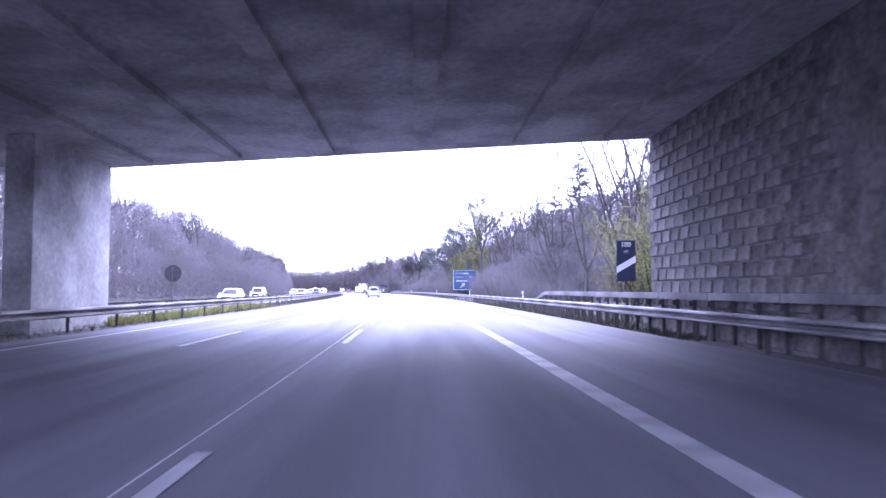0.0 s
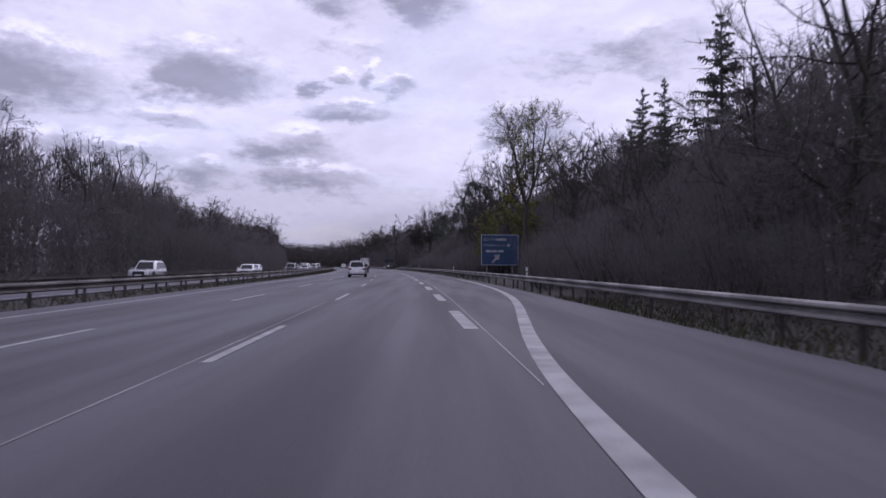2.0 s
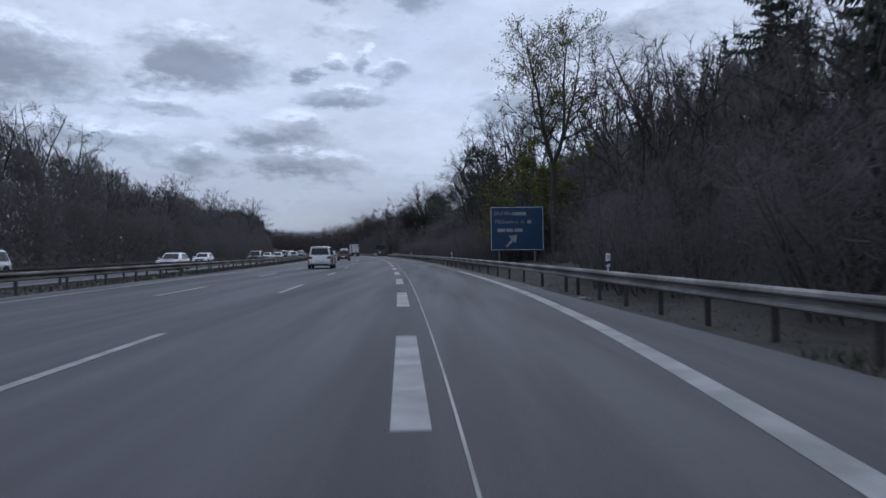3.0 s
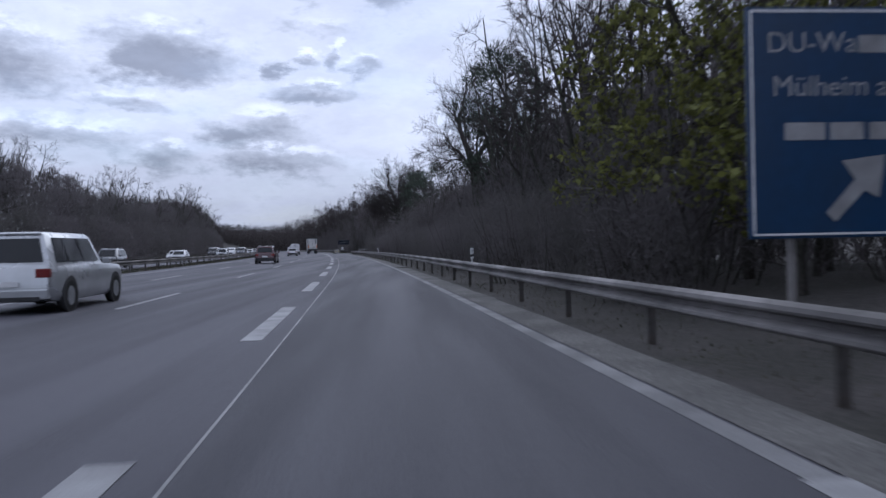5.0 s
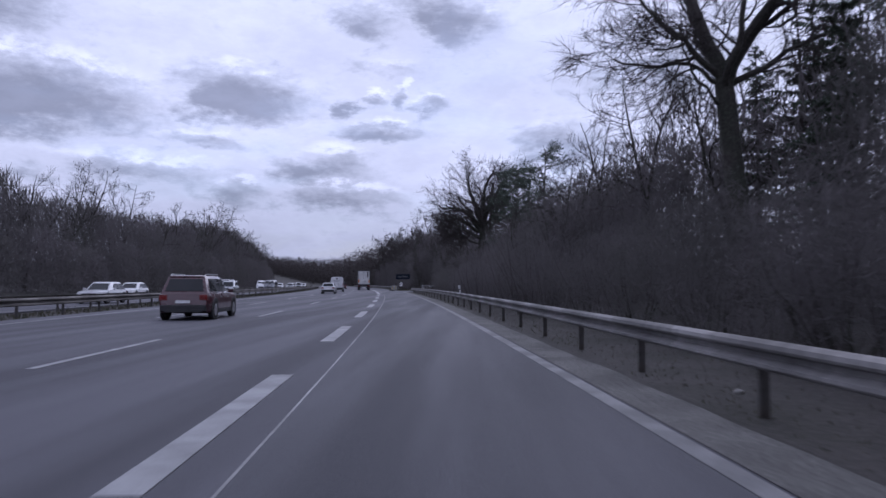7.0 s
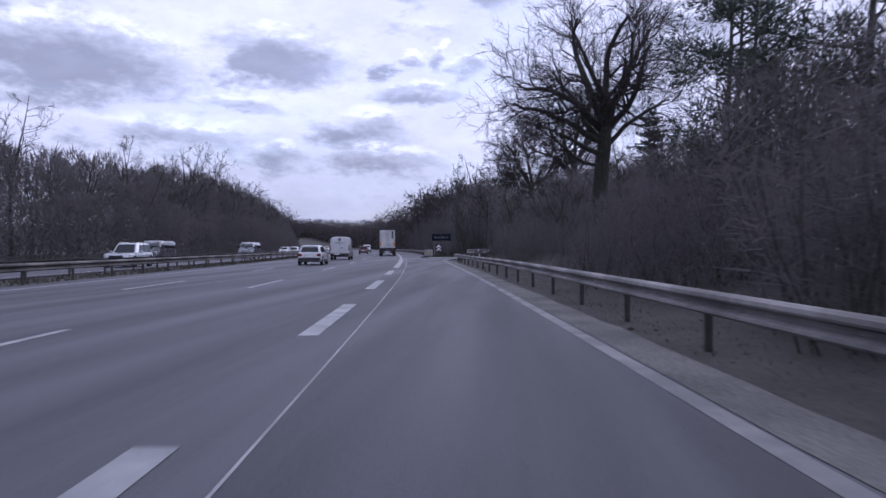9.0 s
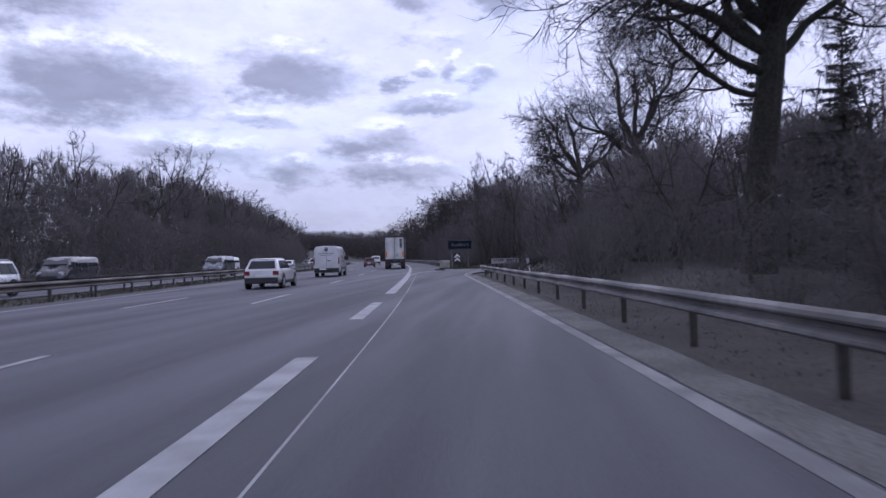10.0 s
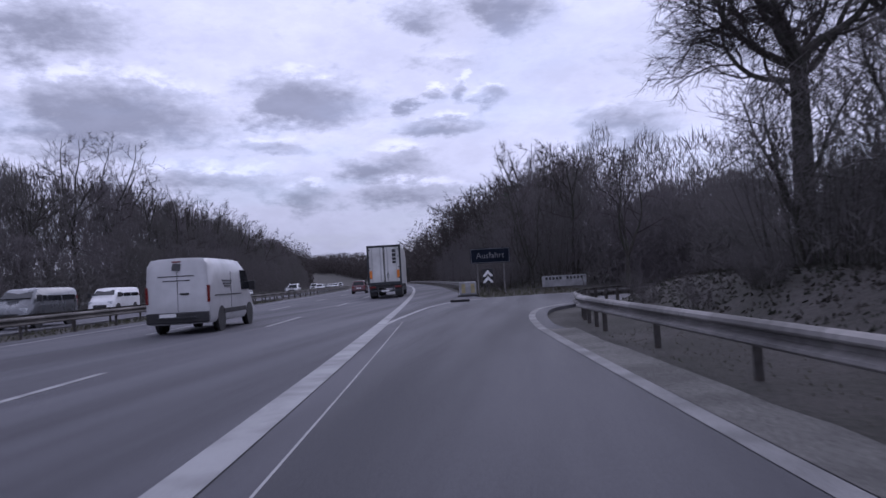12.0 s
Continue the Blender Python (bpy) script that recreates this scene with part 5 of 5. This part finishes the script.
def car(name, label, colour, L, Wd, H, belt, hood, hood_z, rear_top, front_top, s, u, turn=0.0, rails=False, group="", clad=False, cat="car"):
    """hood: where the windscreen starts (share of the length); rear_top, front_top: the roof's ends."""
    t = thing(name, label, cat, group, m=at(s, u, 0.0, turn))
    w = Wd / 2
    rings = []
    for f in (0, 0.012, 0.05, 0.14, 0.3, 0.5, hood, 0.5 * (hood + 0.95), 0.94, 0.985, 1.0):
        e = max(0.0, 1 - min(f, 1 - f) / 0.12)
        ww = w * (1 - 0.13 * e * e)
        zb = 0.24 + 0.16 * e * e
        top = belt if f <= hood else belt + (hood_z - belt) * ((f - hood) / (0.94 - hood)) ** 1.3 if f < 0.95 else hood_z * (0.97 if f < 0.99 else 0.84)
        if f == 0:
            top *= 0.93
        rings.append((f * L, [(0, zb), (ww * 0.9, zb), (ww * 0.985, zb + 0.1), (ww, 0.5 * belt + 0.1), (ww * 0.985, top - 0.16), (ww * 0.93, top - 0.03), (ww * 0.8, top), (0, top + 0.02)]))
    body = part("body", loft(rings), colour, t, smooth=True)
    yb0, yb1, yr0, yr1 = 0.02 * L, hood * L, rear_top * L, front_top * L
    wb, wr = w * 0.92, w * 0.74
    cz = [(belt - 0.03, 0.0, wb), (0.5 * (belt - 0.03 + H - 0.09), 0.46, (wb + wr) / 2 + 0.004), (H - 0.09, 0.92, wr), (H - 0.015, 0.985, wr * 0.9), (H, 1.03, wr * 0.6)]
    vs, fs = [], []
    for z, a, ww in cz:
        y0, y1 = yb0 + (yr0 - yb0) * a, yb1 + (yr1 - yb1) * a
        if z > H - 0.05:
            y0, y1 = y0 + (0.08 if z < H else 0.25), y1 - (0.08 if z < H else 0.3)
        vs += [(-ww * 0.94, y0, z), (ww * 0.94, y0, z), (ww, y0 + 0.16, z), (ww, y1 - 0.25, z), (ww * 0.9, y1, z), (-ww * 0.9, y1, z), (-ww, y1 - 0.25, z), (-ww, y0 + 0.16, z)]
    for i in range(len(cz) - 1):
        for k in range(8):
            fs.append((i * 8 + k, i * 8 + (k + 1) % 8, (i + 1) * 8 + (k + 1) % 8, (i + 1) * 8 + k))
    fs.append(tuple((len(cz) - 1) * 8 + k for k in range(8)))
    cabin = part("cabin", (vs, fs), colour, t, smooth=True)
    lo, hi = vs[0:8], vs[16:24]
    part("rear_window", pane((lo[0], lo[1], hi[1], hi[0]), 0.07, 0.93, 0.14, 0.9, 0.02), GLASS, t, "dark rear window")
    part("windscreen", pane((lo[4], lo[5], hi[5], hi[4]), 0.06, 0.94, 0.08, 0.94, 0.02), GLASS, t)
    for a, b, c, d in ((2, 3, 3, 2), (6, 7, 7, 6)):
        q = (lo[a], lo[b], hi[c], hi[d])
        cuts = ((0.03, 0.22), (0.25, 0.56), (0.59, 0.93)) if a == 2 else ((0.07, 0.41), (0.44, 0.75), (0.78, 0.97))
        for a0, a1 in cuts:
            part("side_window", pane(q, a0, a1, 0.12, 0.92, 0.03), GLASS, t)
    r = 0.335 if H < 1.6 else 0.365
    for y in (0.18 * L, 0.81 * L):
        for sg in (-1, 1):
            part("wheel_arch", tube([Vector((sg * (w - 0.06), y, r + 0.03)), Vector((sg * (w + 0.004), y, r + 0.03))], [r * 1.2, r * 1.17], 24), BLACK, t)
            wheel(t, sg * (w - 0.095), y, r, 0.21)
    for sg in (-1, 1):
        x0, x1 = sorted((sg * w * 0.60, sg * w * 0.90))
        part("tail_lamp", box(x0, x1, -0.015, 0.12, belt - 0.27, belt - 0.07, 0.02), REDLAMP, t)
        x0, x1 = sorted((sg * w * 0.50, sg * w * 0.84))
        part("headlamp", box(x0, x1, L * 0.965 - 0.05, L * 0.99, hood_z - 0.2, hood_z - 0.07, 0.02), LAMP, t)
        x0, x1 = sorted((sg * w * 0.98, sg * (w + 0.17)))
        part("mirror", box(x0, x1, hood * L - 0.42, hood * L - 0.28, belt - 0.02, belt + 0.13, 0.03), colour, t)
        for y in (0.36, 0.58):
            x0, x1 = sorted((sg * w * 0.985, sg * (w * 0.985 + 0.03)))
            part("door_handle", box(x0, x1, y * L - 0.09, y * L + 0.09, belt - 0.2, belt - 0.17, 0.008), ALLOY if rails else colour, t)
        if rails:
            part("roof_rail", tube([Vector((sg * wr * 0.86, yr0 + 0.15, H - 0.02)), Vector((sg * wr * 0.88, yr0 + 0.3, H + 0.035)), Vector((sg * wr * 0.88, yr1 - 0.35, H + 0.03)), Vector((sg * wr * 0.86, yr1 - 0.2, H - 0.03))], [0.018] * 4, 6), ALLOY, t)
        if clad:
            x0, x1 = sorted((sg * w * 0.95, sg * (w * 0.99 + 0.012)))
            part("sill", box(x0, x1, 0.26 * L, 0.73 * L, 0.24, 0.40, 0.02), BLACK, t)
    part("rear_bumper", box(-w * 0.86, w * 0.86, -0.05, 0.14, 0.34, 0.56, 0.03), BLACK if clad else colour, t)
    part("bumper_strip", box(-w * 0.7, w * 0.7, -0.056, 0.0, 0.30, 0.40, 0.01), BLACK, t)
    part("number_plate", box(-0.26, 0.26, -0.062, -0.04, 0.62 if H > 1.6 else 0.60, 0.73 if H > 1.6 else 0.71), WHITE, t, "white plate with plain bar")
    part("grille", box(-w * 0.5, w * 0.5, L * 0.985, L + 0.012, 0.42, hood_z - 0.14, 0.02), BLACK, t)
    part("number_plate", box(-0.26, 0.26, L + 0.012, L + 0.024, 0.45, 0.56), WHITE, t)
    part("rear_spoiler", box(-wr * 0.85, wr * 0.85, yr0 - 0.04, yr0 + 0.12, H - 0.07, H - 0.035, 0.01), colour, t)
    return t


def van(name, label, colour, s, u, turn=0.0, L=5.6, Wd=2.05, H=2.5, glazed=False, group=""):
    t = thing(name, label, "van", group, m=at(s, u, 0.0, turn))
    w = Wd / 2
    rings = []
    for f, top, sq in ((0, H - 0.12, 0.97), (0.01, H - 0.03, 1.0), (0.1, H, 1.0), (0.55, H, 1.0), (0.7, H - 0.03, 0.99), (0.76, H - 0.14, 0.98), (0.87, 1.42, 0.97), (0.9, 1.24, 0.97), (0.97, 1.08, 0.92), (1.0, 0.85, 0.84)):
        ww = w * sq
        hi = min(top - 0.2, 0.9 * top)
        rings.append((f * L, [(0, 0.32), (ww * 0.92, 0.32), (ww, 0.45), (ww, min(1.2, hi * 0.8)), (ww * (0.93 if top > 1.6 else 0.97), hi), (ww * 0.80, top - 0.03), (ww * 0.55, top), (0, top + 0.02)]))
    part("body", loft(rings), colour, t, smooth=True)
    q = [(-w * 0.86, 0.868 * L, 1.46), (w * 0.86, 0.868 * L, 1.46), (w * 0.72, 0.765 * L, H - 0.2), (-w * 0.72, 0.765 * L, H - 0.2)]
    part("windscreen", pane((q[1], q[0], q[3], q[2]), 0.04, 0.96, 0.0, 0.98, 0.03), GLASS, t)
    for sg in (-1, 1):
        x, xt = sg * (w * 0.985), sg * (w * 0.945)
        base = [(x, 0.64 * L, 1.32), (x, 0.83 * L, 1.32), (xt, 0.765 * L, H - 0.42), (xt, 0.65 * L, H - 0.40)]
        if sg < 0:
            base = [base[1], base[0], base[3], base[2]]
        part("side_window", pane(base, 0.0, 1.0, 0.0, 1.0, 0.035), GLASS, t)
        if glazed:
            for y0, y1 in ((0.06, 0.33), (0.36, 0.61)):
                b = [(x, y0 * L, 1.3), (x, y1 * L, 1.3), (xt, y1 * L, H - 0.42), (xt, y0 * L, H - 0.42)]
                if sg < 0:
                    b = [b[1], b[0], b[3], b[2]]
                part("side_window", pane(b, 0, 1, 0, 1, 0.035), GLASS, t)
        else:
            xx = sorted((sg * (w - 0.003), sg * (w + 0.012)))
            part("side_rail", box(xx[0], xx[1], 0.08 * L, 0.62 * L, 1.16, 1.20, 0.004), BLACK, t)
            part("door_seam", box(xx[0], xx[1] - 0.004, 0.40 * L, 0.404 * L, 0.5, 1.95), BLACK, t)
            part("side_moulding", box(xx[0], xx[1] + 0.008, 0.24 * L, 0.72 * L, 0.56, 0.72, 0.01), BLACK, t)
            for k, z in enumerate((1.62, 1.52, 1.44)):
                part("lettering_bar", box(xx[0] - 0.02, xx[1] - 0.03 + 0.02, (0.24 + 0.02 * k) * L, (0.42 - 0.015 * k) * L, z, z + 0.05), SIGN_GREY, t)
        x0, x1 = sorted((sg * w * 0.90, sg * w * 0.985))
        part("tail_lamp", box(x0, x1, -0.02, 0.10, 0.98, 1.52, 0.015), REDLAMP, t)
        x0, x1 = sorted((sg * w * 0.55, sg * w * 0.86))
        part("headlamp", box(x0, x1, 0.955 * L, 0.99 * L, 0.78, 1.0, 0.03), LAMP, t)
        x0, x1 = sorted((sg * w * 0.99, sg * (w + 0.24)))
        part("mirror", box(x0, x1, 0.81 * L, 0.84 * L, 1.28, 1.62, 0.03), BLACK, t)
        for y in (0.2 * L, 0.82 * L):
            part("wheel_arch", tube([Vector((sg * (w - 0.08), y, 0.4)), Vector((sg * (w + 0.004), y, 0.4))], [0.44, 0.43], 24), BLACK, t)
            wheel(t, sg * (w - 0.11), y, 0.36, 0.22)
    part("rear_bumper", box(-w * 0.95, w * 0.95, -0.12, 0.12, 0.36, 0.70, 0.04), BLACK, t, "black plastic bumper")
    part("step", box(-w * 0.6, w * 0.6, -0.16, -0.02, 0.50, 0.56, 0.01), BLACK, t)
    part("door_seam", box(-0.008, 0.008, -0.008, 0.02, 0.72, H - 0.16), BLACK, t)
    if not glazed:
        part("door_handle", box(0.08, 0.36, -0.035, 0.0, 1.24, 1.30, 0.008), BLACK, t)
        part("emblem", quad([(-0.16, 2.02), (0.1, 2.0), (0.14, 2.22), (-0.12, 2.24)], -0.03, 0.02), SIGN_GREY, t)
        for z, x0, x1 in ((1.82, -0.6, 0.55), (1.68, -0.45, 0.4)):
            part("lettering_bar", box(x0, x1, -0.012, 0.0, z, z + 0.03), SIGN_GREY, t)
    else:
        part("rear_window", pane([(-w * 0.8, 0.012, 1.35), (w * 0.8, 0.012, 1.35), (w * 0.72, 0.03, H - 0.32), (-w * 0.72, 0.03, H - 0.32)], 0, 1, 0, 1, 0.03), GLASS, t)
    part("high_lamp", box(-0.14, 0.14, -0.012, 0.06, H - 0.15, H - 0.11), REDLAMP, t)
    part("number_plate", box(-0.55, -0.03, -0.135, -0.115, 0.56, 0.67), WHITE, t)
    part("grille", box(-w * 0.5, w * 0.5, 0.99 * L, L + 0.015, 0.5, 0.76, 0.03), BLACK, t)
    return t


DOOR_WHITE = mat("trailer_white", (0.60, 0.60, 0.585), 0.5, grain=3, amount=0.06, patch=0.7, stain=0.2, coat=0.2)
FRAME = mat("trailer_frame", (0.05, 0.055, 0.06), 0.5, 0.4, grain=6, amount=0.2, patch=1, stain=0.3)


def truck(s, u):
    t = thing("articulated_truck", "white box semi-trailer seen from behind with orange reflector panels", "truck", m=at(s, u))
    w = 1.275
    part("trailer_body", box(-w + 0.03, w - 0.03, 0.05, 13.5, 1.22, 3.98, 0.03), DOOR_WHITE, t)
    for x in (-w, w - 0.14):
        part("door_frame", box(x, x + 0.14, -0.04, 0.06, 1.1, 4.0, 0.02), FRAME, t)
    part("door_frame", box(-w, w, -0.05, 0.07, 3.86, 4.02, 0.02), FRAME, t)
    part("door_sill", box(-w, w, -0.06, 0.1, 1.02, 1.22, 0.02), FRAME, t)
    for x0, x1 in ((-1.12, -0.055), (0.055, 1.12)):
        d = part("rear_door", box(x0, x1, -0.025, 0.045, 1.24, 3.85, 0.015), DOOR_WHITE, t)
        for f in (0.2, 0.8) if x0 < 0 else (0.2, 0.8):
            x = x0 + (x1 - x0) * f
            part("lock_bar", tube([Vector((x, -0.05, 1.2)), Vector((x, -0.05, 3.88))], [0.016, 0.016], 8), ALLOY, d)
        for z in (1.5, 2.3, 3.1, 3.65):
            xh = x0 - 0.02 if x0 < 0 else x1 - 0.08
            part("hinge", box(xh, xh + 0.1, -0.06, -0.02, z, z + 0.07, 0.008), FRAME, d)
    for x in (-0.045, 0.03):
        part("door_gasket", box(x, x + 0.018, -0.04, 0.03, 1.24, 3.85), BLACK, t)
    ring = tube([Vector((0.27 + 0.055 * math.cos(a), -0.05, 1.72 + 0.2 * math.sin(a))) for a in [k * math.pi / 8 for k in range(17)]], [0.016] * 17, 6, False)
    part("door_latch", ring, BLACK, t)
    for x0, x1 in ((-1.12, -0.93), (0.93, 1.12)):
        part("reflector_panel", box(x0, x1, -0.032, -0.02, 1.52, 2.12), ORANGE, t, "orange reflector panel")
    for k, (z0, z1) in enumerate(((2.62, 2.80), (2.86, 3.06), (3.12, 3.38), (3.44, 3.68))):
        part("lettering_bar", box(0.62, 0.92, -0.03, -0.022, z0, z1), BLACK, t)
    part("underride_bar", box(-1.2, 1.2, -0.02, 0.12, 0.50, 0.64, 0.02), FRAME, t)
    for x in (-0.6, 0.6):
        part("bracket", box(x - 0.05, x + 0.05, 0.02, 0.3, 0.6, 1.05, 0.01), FRAME, t)
    part("lamp_beam", box(-1.22, 1.22, 0.06, 0.2, 0.78, 0.98, 0.02), BLACK, t)
    for sg in (-1, 1):
        x0, x1 = sorted((sg * 0.72, sg * 1.2))
        part("tail_lamp", box(x0, x1, 0.0, 0.07, 0.80, 0.94, 0.02), REDLAMP, t)
        x0, x1 = sorted((sg * 0.7, sg * 1.22))
        part("mud_flap", box(x0, x1, 0.7, 0.73, 0.2, 0.9, 0.005), BLACK, t)
        for y in (1.6, 2.9, 4.2, 11.6):
            wheel(t, sg * 1.03, y, 0.5, 0.4)
        part("side_guard", box(sg * 1.2 - 0.02, sg * 1.2 + 0.02, 5, 10.5, 0.5, 0.85, 0.01), FRAME, t)
        part("chassis_beam", box(sg * 0.45 - 0.06, sg * 0.45 + 0.06, 0.1, 13.2, 0.9, 1.21), FRAME, t)
        wheel(t, sg * 1.0, 15.4, 0.5, 0.34)
    part("number_plate", box(-0.3, 0.3, -0.04, -0.02, 0.52, 0.63), WHITE, t)
    part("tractor_cab", box(-1.22, 1.22, 14.1, 16.3, 0.6, 3.6, 0.12), WHITE, t)
    for sg in (-1, 1):
        x0, x1 = sorted((sg * 1.26, sg * 1.5))
        part("mirror", box(x0, x1, 15.9, 16.05, 1.9, 2.6, 0.03), BLACK, t)


truck(300.0, -1.85)
SILVER, RED, PEARL = paint("silver_paint", (0.45, 0.46, 0.47), 0.3, 0.5), paint("dark_red_paint", (0.055, 0.012, 0.018)), paint("white_car_paint", (0.56, 0.56, 0.57))
NIGHT, SLATE, ROSE = paint("black_car_paint", (0.02, 0.021, 0.024)), paint("grey_car_paint", (0.12, 0.125, 0.135), 0.3, 0.4), paint("maroon_paint", (0.09, 0.02, 0.028))
OWN, OPP = "cars on this carriageway", "oncoming cars"
car("suv", "boxy silver sport utility car with dark windows", SILVER, 4.95, 2.0, 1.83, 1.08, 0.70, 1.02, 0.05, 0.60, 125.0, -6.0, group=OWN)
car("suv", "dark red sport utility car with silver roof rails", RED, 4.6, 1.9, 1.64, 1.0, 0.71, 0.95, 0.09, 0.58, 177.0, -6.15, rails=True, clad=True, group=OWN)
car("estate_car", "white estate car with dark rear window", PEARL, 4.65, 1.83, 1.48, 0.94, 0.72, 0.86, 0.11, 0.56, 246.0, -6.5, clad=True, group=OWN)
van("panel_van", "white high-roof panel van with black rear bumper", paint("van_white", (0.44, 0.44, 0.45), 0.4), 268.2, -6.35, L=5.7, H=2.42, group=OWN)
car("hatchback", "maroon hatchback in the middle lane", ROSE, 4.1, 1.75, 1.52, 0.95, 0.72, 0.88, 0.08, 0.57, 330.0, -6.4, group=OWN)
van("minibus", "white minibus far ahead", WHITE, 372.0, -6.1, L=4.9, Wd=1.95, H=1.98, glazed=True, group=OWN)
# oncoming
for k, (kind, s, u, tint) in enumerate(((0, 72, -18.7, PEARL), (1, 108, -22.4, SILVER), (0, 131, -18.6, PEARL), (0, 158, -22.3, WHITE), (1, 176, -18.8, SLATE), (0, 204, -18.6, PEARL), (0, 221, -22.4, WHITE), (1, 246, -18.7, SILVER), (3, 262, -22.2, NIGHT), (3, 285, -18.6, SLATE), (3, 303, -22.3, WHITE), (0, 327, -18.7, SILVER), (0, 343, -22.4, WHITE), (1, 362, -18.6, PEARL), (0, 384, -22.3, SLATE), (0, 401, -18.6, WHITE), (1, 428, -22.3, PEARL), (0, 455, -18.6, WHITE), (0, 480, -22.3, SILVER), (1, 512, -18.6, PEARL), (0, 545, -22.3, WHITE))):
    if kind == 0:
        car("saloon_car", "light oncoming car behind the central guard rail", tint, 4.5, 1.82, 1.46, 0.93, 0.70, 0.84, 0.16, 0.54, s, u, 180, group=OPP)
    elif kind == 1:
        car("suv", "oncoming sport utility car behind the central guard rail", tint, 4.6, 1.9, 1.68, 1.0, 0.70, 0.96, 0.08, 0.57, s, u, 180, rails=True, group=OPP)
    else:
        van("minibus", "oncoming minibus with dark side windows behind the central guard rail", tint, s, u, 180, L=4.9, Wd=1.95, H=1.98, glazed=True, group=OPP)


# ---- small things on the verge ----
def slot_drain():
    t = thing("drain_cover", "dark flat drain cover beside the outer line", "drain", m=at(153.7, 4.62))
    part("frame", box(-0.42, 0.42, -0.3, 0.3, 0.0, 0.025, 0.006), POST, t)
    for k in range(6):
        part("slat", box(-0.36, 0.36, -0.24 + 0.085 * k, -0.2 + 0.085 * k, 0.02, 0.034), BLACK, t)


slot_drain()
PAPER = mat("dirty_paper", (0.32, 0.31, 0.29), 0.8, grain=20, amount=0.3, patch=5, stain=0.4)
rv = random.Random(12)
for k in range(11):
    s, u = rv.choice((85, 92, 146, 149, 160, 205, 222, 246, 251, 256)) + rv.uniform(-3, 3), rv.uniform(5.1, 6.6)
    bm = bmesh.new()
    bmesh.ops.create_icosphere(bm, subdivisions=1, radius=rv.uniform(0.025, 0.06))
    for v in bm.verts:
        v.co = Vector((v.co.x * rv.uniform(0.8, 1.6), v.co.y * rv.uniform(0.7, 1.3), v.co.z * rv.uniform(0.4, 0.9)))
    o = part("litter", bm, PAPER if k % 3 else LITTER, None, "pale crumpled litter on the verge soil", m=at(s, u, height(s, u) + 0.02))
    tagged(o, category="litter", group="litter on the verge")
# a torn sheet of packaging by the gravel
bm = bmesh.new()
bmesh.ops.create_grid(bm, x_segments=7, y_segments=5, size=0.5)
for v in bm.verts:
    v.co = Vector((v.co.x * 0.32 + rv.uniform(-0.02, 0.02), v.co.y * 0.22 + rv.uniform(-0.02, 0.02), rv.uniform(0.0, 0.07)))
bmesh.ops.solidify(bm, geom=bm.faces[:], thickness=0.004)
o = part("litter", bm, mat("torn_packaging", (0.36, 0.35, 0.34), 0.6, grain=20, amount=0.2, patch=4, stain=0.3), None, "torn pale packaging lying on the gravel", m=at(85.7, 5.1, height(85.7, 5.1) + 0.03, 25))
tagged(o, category="litter", group="litter on the verge")
